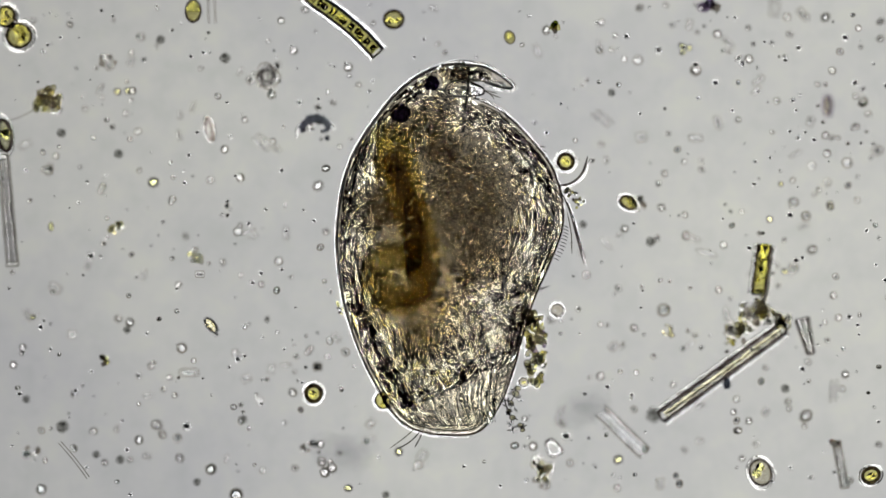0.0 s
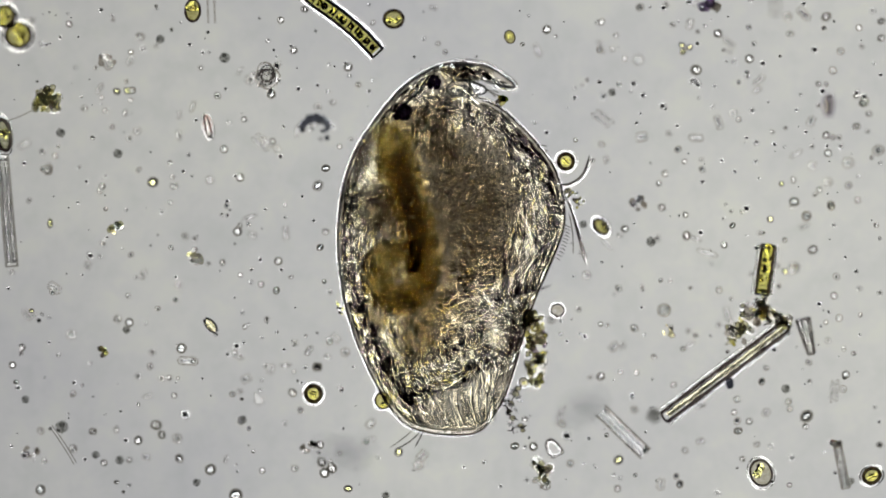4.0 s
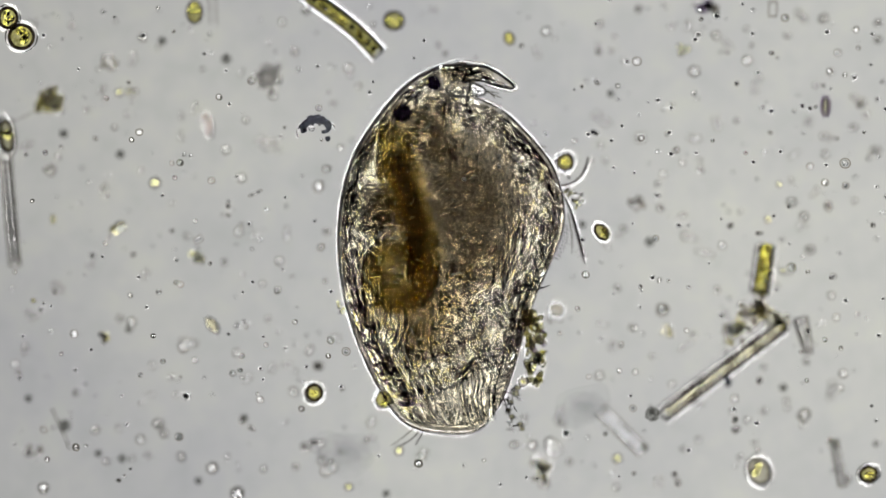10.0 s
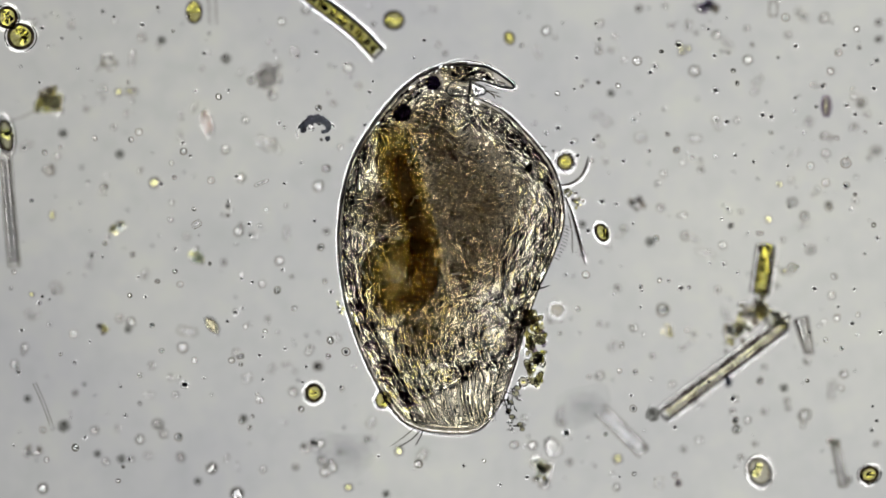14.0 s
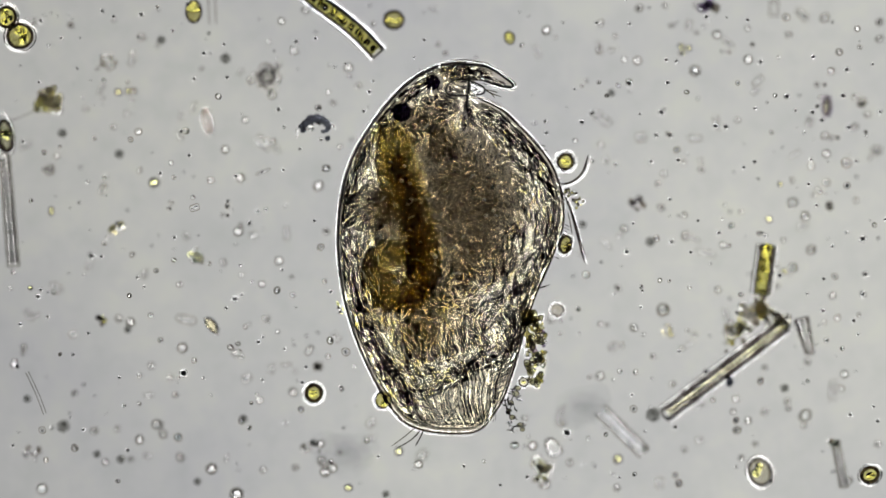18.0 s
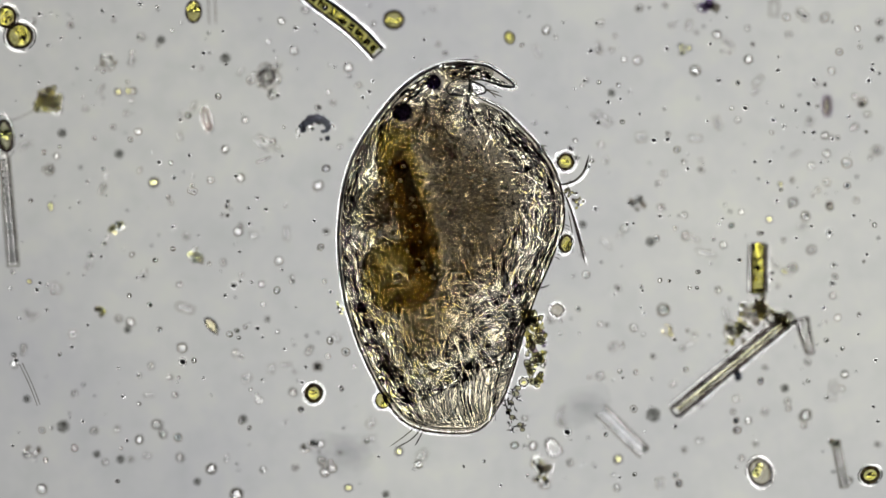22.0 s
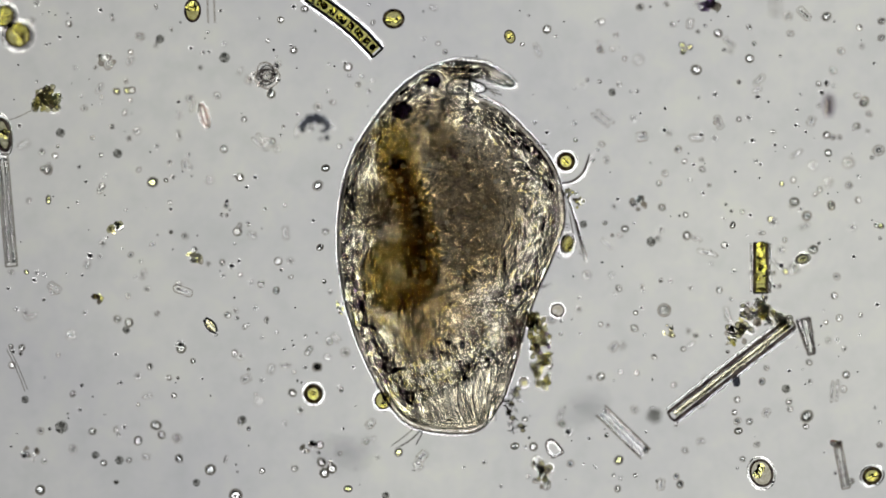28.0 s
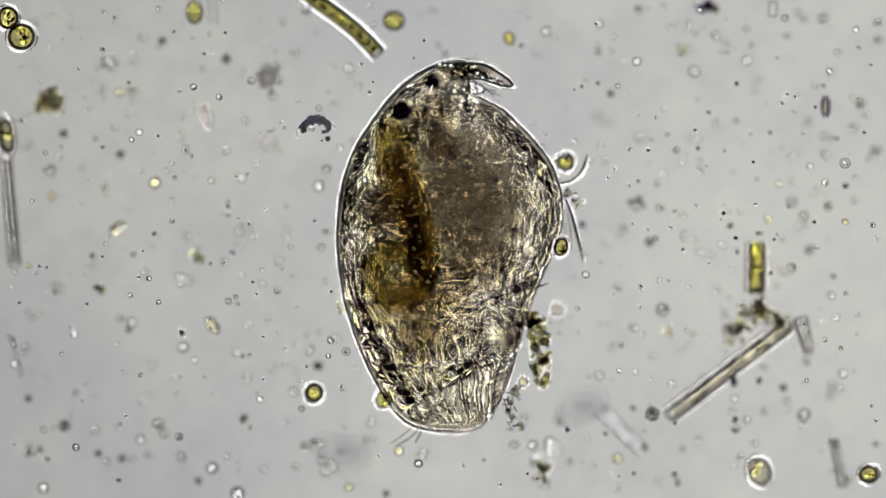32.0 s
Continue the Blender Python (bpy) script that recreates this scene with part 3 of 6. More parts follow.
    def drop(key, x, y, entry):
        sets[key][in_pouch(x, y)].append(entry)
    done = 0
    while done < 4300:
        x, y = rnd.uniform(598, 1002), rnd.uniform(112, 745)
        s = share(x, y)
        core = ((x - 826) / 112) ** 2 + ((y - 350) / 134) ** 2
        if not free(x, y, s) or (core < 1 and rnd.random() < 0.97 - 0.25 * core):
            continue
        done += 1
        way, x, y = weave(x, y, s, 0.5)
        bold = y > 525 and x < 900
        r = rnd.uniform(1.0, 2.3) * U * (1.5 if bold else 1.0)
        turn = rnd.uniform(0, 3.14) if way is None else -way + rnd.gauss(0, 0.25)
        long = rnd.choice((1, 1.2, 1.5, 1.9)) * (1 if way is None else 1.35)
        entry = (loc(x, y, level(s, y)), (r * long, r, r * 0.95), turn)
        k = rnd.random()
        if in_gut(x, y):
            if k < 0.55:
                entry = (loc(x, y, FLEA_Z + rnd.uniform(-0.005, 0.009)), (r * 0.9, r * 0.7, r * 0.7), turn)
                drop("gold" if k < 0.42 else "knots", x, y, entry)
        elif k < 0.08:
            drop("knots", x, y, (entry[0], tuple(e * (0.55 if bold else 0.9) for e in entry[1]), turn))
        elif k < 0.2:
            drop("yolk", x, y, entry)
        elif k < 0.42 and y > 500 and x < 800:
            drop("gold", x, y, entry)
        else:
            drop("fat", x, y, entry)
    for _ in range(5600):
        a = rnd.uniform(0, math.tau)
        q = math.sqrt(rnd.random())
        x, y = 812 + 122 * q * math.cos(a), 335 + 150 * q * math.sin(a)
        if not free(x, y, share(x, y)):
            continue
        r = rnd.uniform(0.6, 1.25) * U
        entry = (loc(x, y, level(share(x, y), y)), (r * rnd.choice((1, 1.6)), r, r * 0.8), rnd.uniform(0, 3.14))
        drop("pale" if rnd.random() < 0.62 else "knots", x, y, entry)
    # golden crumbs along the gut's wall
    for i in range(1400):
        f = rnd.random() ** 1.2
        gx, gy = 692 + 62 * f, 228 + 240 * f
        x, y = gx + (rnd.choice((-1, 1)) * rnd.gauss(25, 6) if i % 4 else rnd.uniform(-22, 22)), gy + rnd.uniform(-12, 10)
        r = rnd.uniform(1.0, 1.9) * U
        drop("gold" if i % 8 else "knots", x, y, (loc(x, y, level(0.3, 300, 0.9 if i % 3 else None)), (r * 1.3, r, r), rnd.uniform(0, 3.14)))
    for i in range(900):
        a = rnd.uniform(0, math.tau)
        q = rnd.gauss(46, 8) if i % 3 else rnd.uniform(0, 50)
        r = rnd.uniform(1.0, 2.1) * U
        drop("gold" if i % 3 or i % 2 else "fat" if q < 28 else "knots", 707 + q * math.cos(a), 490 + q * 1.05 * math.sin(a),
             (loc(707 + q * math.cos(a), 490 + q * 1.05 * math.sin(a), level(0.4, 300, 0.9 if i % 2 else None)), (r * 1.4, r, r), -a + 1.57))
    for _ in range(170):
        x = rnd.uniform(800, 868)
        y = 113 + max(0, x - 820) * 0.30 + rnd.uniform(0, 1) * max(4, 26 - max(0, x - 820) * 0.27)
        r = rnd.uniform(1.2, 2.4) * U
        drop("fat" if rnd.random() < 0.4 else "knots", x, y, (loc(x, y, FLEA_Z + rnd.uniform(-0.004, 0.010)), (r * 1.7, r, r), -0.3 + rnd.gauss(0, 0.4)))
    # crinkled membranes: short winding folds, dark ones and clear ones
    # purple and golden tints stand in for the lens's colour fringes
    for name, m, count, w, seg, flat, label in (("dark_membrane", M_LINE, 3300, 1.5, 5, 0.9, "fine dark winding membrane folds"),
                                                ("purple_fringe", M_HEM, 1500, 1.8, 5, 0.9, "fine winding membrane folds, tinted purple for the lens's colour fringe"),
                                                ("black_membrane", M_WALL, 650, 1.2, 5, 0.9, "hair-thin black membrane folds"),
                                                ("clear_membrane", M_CLEAR, 1150, 2.3, 4, 0.62, "fine bright winding membrane folds"),
                                                ("golden_fringe", M_GOLD, 360, 2.2, 4, 0.62, "fine winding membrane folds, tinted yellow for the lens's colour fringe")):
        pair = (bmesh.new(), bmesh.new())
        done = 0
        while done < count:
            x, y = rnd.uniform(600, 1000), rnd.uniform(112, 745)
            s = share(x, y)
            middle = ((x - 820) / 98) ** 2 + ((y - 350) / 125) ** 2 < 1
            if not free(x, y, s) or (middle and rnd.random() < (0.985 if seg == 4 else 0.84)) or (in_gut(x, y) and rnd.random() < 0.5) or (seg == 5 and y > 525 and x < 880 and rnd.random() < 0.4):
                continue
            way, x, y = weave(x, y, s, 0.0)
            z = level(s, y)
            a = rnd.uniform(0, math.tau) if way is None else way + rnd.gauss(0, 0.14) + rnd.choice((0, math.pi))
            bend = 0.75 if way is None else 0.22
            bm = pair[in_pouch(x, y)]
            pts = []
            for _ in range(rnd.randint(4, 8) + (0 if way is None else 2)):
                pts.append(loc(x, y, z + rnd.uniform(-0.0006, 0.0006)))
                a += rnd.uniform(-bend, bend)
                x, y = x + 2.9 * math.cos(a), y + 2.9 * math.sin(a)
            tube(bm, pts, w * (1.1 if y > 525 and x < 900 else 1.0) * rnd.uniform(0.7, 1.25) * U / 2, seg, flat, lambda t: 0.3 + 0.7 * min(1, 4 * t, 4 * (1 - t)))
            done += 1
        for bm, where in zip(pair, ("", "pouch_")):
            ob = part(where + name, bm, m, flea, label, smooth=seg > 4, kind="stuff")
            if where:
                HIND.append(ob)
    # crumpled lining of the gut's coil
    for m, w, n, seg in ((M_LINE, 1.6, 420, 5), (M_GOLD, 2.2, 200, 4), (M_CLEAR, 2.0, 60, 4)):
        bm = bmesh.new()
        for _ in range(n):
            a, q = rnd.uniform(0, math.tau), 58 * math.sqrt(rnd.random())
            x, y = 708 + q * math.cos(a), 488 + q * math.sin(a)
            z, a = level(0.3, 300), rnd.uniform(0, math.tau)
            pts = []
            for _ in range(rnd.randint(3, 6)):
                pts.append(loc(x, y, z))
                a += rnd.uniform(-0.9, 0.9)
                x, y = x + 2.6 * math.cos(a), y + 2.6 * math.sin(a)
            tube(bm, pts, w * rnd.uniform(0.7, 1.2) * U / 2, seg, 0.9 if seg > 4 else 0.62, lambda t: 0.3 + 0.7 * min(1, 4 * t, 4 * (1 - t)))
        part("coil_fold", bm, m, flea, "crumpled ochre lining of the gut's coil", smooth=seg > 4, kind="stuff")
    # ragged outline of the eyes
    bm = bmesh.new()
    for cx, cy, n, rr in ((766, 144, 4, 12), (711, 197, 6, 15.5)):
        for k in range(n):
            a, q = rnd.uniform(0, math.tau), rr * rnd.uniform(0.85, 1.12)
            blob(bm, loc(cx + q * math.cos(a), cy + q * math.sin(a), 0.020), (rnd.uniform(2, 3.8) * U, rnd.uniform(1.8, 3.2) * U, 2 * U), 2, 0.3, k, math.degrees(a))
    part("eye_pigment", bm, M_INK, flea, "ragged black pigment round the eyes", kind="stuff")
    # mottled margin just inside the edge
    for m, w, n, seg in ((M_LINE, 1.8, 900, 5), (M_WALL, 1.4, 90, 5), (M_CLEAR, 2.0, 200, 4)):
        bm = bmesh.new()
        for _ in range(n):
            u = rnd.choice((rnd.uniform(0.0, 0.22), rnd.uniform(0.0, 0.40), rnd.uniform(0.62, 0.95)))
            a, b = along_rim(u, u + rnd.choice((-1, 1)) * rnd.uniform(0.004, 0.010), rnd.uniform(0.018, 0.10), 1)
            mid = ((a[0] + b[0]) / 2 + rnd.uniform(-2.5, 2.5), (a[1] + b[1]) / 2 + rnd.uniform(-2.5, 2.5))
            b = (b[0] + rnd.uniform(-4, 4), b[1] + rnd.uniform(-4, 4))
            if (770 < a[0] < 905 and a[1] < 185) or math.hypot(a[0] - 766, a[1] - 144) < 24 or math.hypot(a[0] - 711, a[1] - 197) < 27:
                continue
            z = FLEA_Z + rnd.uniform(-0.006, 0.007)
            tube(bm, spline([loc(*p, z) for p in (a, mid, b)], 3), w * rnd.uniform(0.7, 1.2) * U / 2, seg, 0.9 if seg > 4 else 0.62, lambda t: 0.3 + 0.7 * min(1, 4 * t, 4 * (1 - t)))
        part("margin_fold", bm, m, flea, "fine mottled folds along the edge", smooth=seg > 4, kind="stuff")
    # mottled skin of the head arch and the beak, wrinkles in the feeler
    for m, w, n, seg in ((M_LINE, 1.6, 330, 5), (M_WALL, 1.2, 60, 5), (M_CLEAR, 2.0, 110, 4)):
        bm = bmesh.new()
        for i in range(n):
            if i % 5:
                f = rnd.random()
                x = 742 + 158 * f
                y = 122 - 16 * math.sin(math.pi * min(1, f * 1.15)) + 26 * max(0, f - 0.5) ** 1.2 * 2.2 + rnd.uniform(2, 16 - 9 * f) + max(0, 5 - 7 * f)
                a = -0.45 + 0.95 * f + rnd.gauss(0, 0.5)
            else:
                x, y, a = rnd.uniform(800, 850), rnd.uniform(147, 161), rnd.uniform(0, 3.14)
            if math.hypot(x - 766, y - 144) < 17:
                continue
            z, pts = FLEA_Z + rnd.uniform(-0.006, 0.008), []
            for _ in range(rnd.randint(3, 5)):
                pts.append(loc(x, y, z))
                a += rnd.uniform(-0.5, 0.5)
                x, y = x + 2.5 * math.cos(a), y + 2.5 * math.sin(a)
            tube(bm, pts, w * rnd.uniform(0.7, 1.2) * U / 2, seg, 0.9 if seg > 4 else 0.62, lambda t: 0.3 + 0.7 * min(1, 4 * t, 4 * (1 - t)))
        part("head_wrinkle", bm, m, flea, "fine mottled wrinkles of the head and beak", smooth=seg > 4, kind="stuff")
    # dark purplish blots in the body, and golden cells at the gut's upper end
    bm = bmesh.new()
    for k, (x, y, r) in enumerate(((800, 272, 5), (806, 280, 4), (796, 264, 3.5), (949, 268, 4), (954, 274, 5), (960, 280, 4), (762, 232, 3), (833, 196, 4))):
        blob(bm, loc(x, y, 0.030), (r * U, r * 1.5 * U, 2 * U), 2, 0.3, k, 40 + 30 * k)
    part("purple_blot", bm, M_HEM, flea, "dark purplish blots", kind="stuff")
    for i in range(160):
        a, q = rnd.uniform(0, math.tau), 26 * math.sqrt(rnd.random())
        x, y = 690 + q * math.cos(a), 240 + q * 1.2 * math.sin(a)
        r = rnd.uniform(1.2, 2.4) * U
        drop("gold", x, y, (loc(x, y, FLEA_Z + rnd.uniform(0.006, 0.012)), (r * 1.3, r, r), rnd.uniform(0, 3.14)))
    for key, name, m, label, cut in (("fat", "fat_tissue", M_FAT, "pale glinting fat grains", True), ("yolk", "yolk_tissue", M_YOLK, "brownish rounded yolk grains", False),
                                     ("gold", "golden_pigment", M_GOLD, "golden glinting pigment grains", True), ("knots", "dark_pigment", M_LINE, "dark brown grains", False),
                                     ("pale", "muscle_fibre", M_FIBRE, "amber muscle grains", True)):
        for places, where in zip(sets[key], ("", "pouch_")):
            if places:
                ob = scatter_mesh(where + name, places, m, flea, label, cut=cut)
                if where:
                    HIND.append(ob)
    return flea


# ---- algae, diatoms and debris round the animal ----
def rows_between(ends, z=0.0):
    """Rows for a rod from the plan places of its two ends: (seconds, x0, y0, x1, y1)."""
    res = []
    for t, x0, y0, x1, y1 in ends:
        a, b = P(x0, y0, z), P(x1, y1, z)
        d = b - a
        res.append((t, Matrix.Translation((a + b) / 2) @ Matrix.Rotation(math.atan2(d.y, d.x), 4, "Z")))
    return res


def glass_rod(name, length, width, at, label, yellow=True, seed=1, halo=True):
    """A long glassy diatom lying along its own x axis."""
    ob = base(name, at, label, "diatom")
    h = length * U / 2
    r = width * U / 2
    rnd = random.Random(seed)

    def rail(name, off, rad, m, label, flat=1.0, seg=6, wob=0.04, cut=1.0):
        bm = bmesh.new()
        tube(bm, [Vector((h * cut * (2 * i / 30 - 1), off * r, 0)) for i in range(31)], rad * r, seg, flat, wobble=wob, seed=seed)
        part(name, bm, m, ob, label, smooth=seg > 4)
    rail("valve", 0.0, 0.38, M_CREAM, "clear cream-coloured silica valve", 0.62, 4, 0.03, 0.95)
    rail("girdle", 0.70, 0.26, M_LINE, "dark side wall", wob=0.1)
    rail("girdle", -0.68, 0.27, M_LINE, "dark side wall", wob=0.1)
    rail("seam", 0.36, 0.05, M_HAIR, "grey lengthwise seam", cut=0.96)
    # clear tubes outside the walls, shaped to show as a bright halo
    if halo:
        rail("rim", 1.12, 0.13, M_RIM, "clear tube drawn as a bright outline", 0.62, 4, 0.05)
        rail("rim", -1.1, 0.12, M_RIM, "clear tube drawn as a bright outline", 0.62, 4, 0.05)
    for sgn in (-1, 1):
        bm = bmesh.new()
        tube(bm, spline([Vector((sgn * h, -r * 0.8, 0)), Vector((sgn * (h + r * 0.18), 0, 0)), Vector((sgn * h, r * 0.8, 0))], 5), r * 0.16, 6, 1.0)
        part("end_cap", bm, M_LINE if sgn < 0 else M_HAIR, ob, "rounded end wall")
    if yellow:
        for i in range(4):
            f = rnd.uniform(-0.85, 0.85)
            bm = bmesh.new()
            blob(bm, (h * f, rnd.uniform(-0.4, 0.1) * r, r * 0.4), (r * rnd.uniform(0.8, 2.4), r * 0.3, r * 0.3), 2, 0.3, seed + i, 0, 2.2)
            part("chloroplast", bm, M_GREEN, ob, "pale yellow chloroplast")
    return ob


def algal_chain(name, pts, width, at, label, cells=9, seed=1):
    """A filament of box-shaped cells with yellow-green bodies along plan places given from at."""
    ob = base(name, at, label, "alga")
    rnd = random.Random(seed)
    way = spline([Vector(p) for p in pts], 10)
    r = width * U / 2
    bm = bmesh.new()
    tube(bm, way[:len(way) - max(2, len(way) // (cells + 1))] if cells > 6 else way, r * 0.82, 10, 0.6, wobble=0.05, seed=seed)
    sheath = part("sheath", bm, M_LIME, ob, "olive yellow filament sheath")
    for sgn in (-1, 1):
        # dark side walls, and outside them clear tubes for the bright halo
        for off, rad, m, nm in ((0.80 if cells > 6 else 0.74, 0.20 if cells > 6 else 0.24, M_WALL if cells > 6 else M_LINE, "side_wall"), (1.14, 0.14, M_RIM, "rim")):
            side = []
            for i, p in enumerate(way):
                d = way[min(i + 1, len(way) - 1)] - way[max(i - 1, 0)]
                nrm = Vector((-d.y, d.x, 0)).normalized()
                side.append(p + nrm * (sgn * r * off))
            bm = bmesh.new()
            tube(bm, side, r * rad, 4 if m is M_RIM else 6, 0.65 if m is M_RIM else 1.0)
            part(nm, bm, m, ob, smooth=m is not M_RIM)
    n = len(way) - 1
    for i in range(cells + 1):
        j = min(int(i / cells * n), n)
        p = way[j]
        d = (way[min(j + 1, n)] - way[max(j - 1, 0)]).normalized()
        nrm = Vector((-d.y, d.x, 0))
        bm = bmesh.new()
        tube(bm, [p - nrm * r * 0.85, p, p + nrm * r * 0.85], r * (0.15 if i in (0, cells) else 0.08 if cells > 6 else 0.035), 6, 1.0)
        part("cross_wall", bm, M_WALL if i in (0, cells) else M_LINE, ob)
        if i < (cells - 1 if cells > 6 else cells):
            q = way[min(int((i + 0.5) / cells * n), n)]
            turn = math.degrees(math.atan2(d.y, d.x)) + 90
            step = (way[min(j + 1, n)] - way[j]).length * n / cells
            if cells > 6 or i != 1:
                bm = bmesh.new()
                lathe(bm, CONE, 14, 1.0, q + Vector((0, 0, r * 0.4)) + nrm * r * rnd.uniform(-0.1, 0.1), (r * (0.5 if cells > 6 else 0.58) * rnd.uniform(0.85, 1.05), step * rnd.uniform(0.34, 0.46), r * 0.55), turn)
                ragged(bm, 0.12, r * 0.5, seed + i)
                part("chloroplast", bm, M_YBEAD, sheath, "bright yellow-green chloroplast", smooth=False)
            for k in (0, 1, 4) if cells > 6 else (0, 1, 4, 5):
                bm = bmesh.new()
                c = q + Vector((0, 0, r * 0.4)) + nrm * r * rnd.uniform(-0.42, 0.42) + d * step * rnd.uniform(-0.35, 0.35)
                if k < 4:
                    lathe(bm, DROP, 8, 1.0, c, (r * rnd.uniform(0.16, 0.34), step * rnd.uniform(0.12, 0.24), r * 0.25), turn + rnd.uniform(-25, 25))
                    part("chloroplast", bm, M_YBEAD, sheath, "bright yellow-green chloroplast", smooth=False)
                else:
                    blob(bm, c, (r * rnd.uniform(0.2, 0.35), step * rnd.uniform(0.15, 0.3), r * 0.2), 2, 0.3, seed + i, turn, 2.4)
                    part("chloroplast", bm, M_OLIVE, sheath, "olive chloroplast")
    return ob


def round_cell(name, x, y, rx, ry, label, z=0.012, turn=0, body=None, walls=0.2, seed=1, halo=True, lumps=3, group="round algal cells"):
    """A round alga: dark wall, coloured body inside, a clear tube outside drawn as its bright halo."""
    ob = base(name, P(x, y, z), label, "algal cell", group)
    rnd = random.Random(seed)
    m = Matrix.Rotation(radians(turn), 3, "Z")

    def ring(k):
        return [m @ Vector((rx * U * k * math.cos(a), ry * U * k * math.sin(a), 0)) for a in [i / 28 * math.tau for i in range(28)]]
    mean = (rx + ry) / 2 * U
    bm = bmesh.new()
    tube(bm, ring(1 - walls * 0.5), mean * walls * 0.5, 8, 1.0, closed=True, wobble=0.06, seed=seed)
    part("wall", bm, M_LINE, ob, "dark cell wall")
    bm = bmesh.new()
    blob(bm, (0, 0, 0), (rx * U * 0.9, ry * U * 0.9, mean * 0.5), 3, 0.05, seed, turn)
    inside = part("protoplast", bm, body or M_GREEN, ob, "yellow-green cell body")
    for i in range(lumps):
        a = rnd.uniform(0, math.tau) + i * math.tau / lumps
        off = 0.0 if lumps == 1 else 0.38
        bm = bmesh.new()
        k = (0.5 if lumps == 1 else 0.36) * (1 - walls * 0.6)
        lathe(bm, CONE, 14, 1.0, m @ Vector((rx * U * off * math.cos(a), ry * U * off * math.sin(a), mean * 0.5)), (rx * U * k * 1.2, ry * U * k, mean * k * 1.1), turn + 40 * i)
        ragged(bm, 0.16, mean * k, seed + i)
        part("chloroplast", bm, M_YBEAD, inside, "bright yellow chloroplast", smooth=False)
    # the halo round the cell is a refracting tube
    if halo:
        bm = bmesh.new()
        tube(bm, ring(1.13), min(mean * 0.11, 1.5 * U), 4, 0.62, closed=True, wobble=0.1)
        part("rim", bm, M_RIM, ob, "clear tube drawn as a bright outline", smooth=False)
    return ob


def clump(name, x, y, size, n, label, mats, z=0.014, seed=1, spread=(1, 1), lo=0.12, hi=0.3, category="debris", rough=0.3):
    """A heap of small mixed flakes and grains, each a piece of its own."""
    ob = base(name, P(x, y, z), label, category)
    rnd = random.Random(seed)
    for i in range(n):
        a, q = rnd.uniform(0, math.tau), math.sqrt(rnd.random())
        r = size * U * rnd.uniform(lo, hi)
        bm = bmesh.new()
        if mats[i % len(mats)] in (M_RIM, M_BEAD, M_YBEAD, M_AMBER):
            lathe(bm, DROP, 9, 1.0, (q * size * U * spread[0] * math.cos(a), q * size * U * spread[1] * math.sin(a), rnd.uniform(-0.4, 0.6) * r),
                  (r * rnd.uniform(0.8, 1.5), r * 0.9, r * 0.9), rnd.uniform(0, 180))
            part("flake", bm, mats[i % len(mats)], ob, smooth=False)
            continue
        blob(bm, (q * size * U * spread[0] * math.cos(a), q * size * U * spread[1] * math.sin(a), rnd.uniform(-0.4, 0.6) * r),
             (r * rnd.uniform(0.8, 1.6), r, r * 0.6), 2, rough, seed * 5 + i, rnd.uniform(0, 180), 2.0)
        part("flake", bm, mats[i % len(mats)], ob)
    return ob


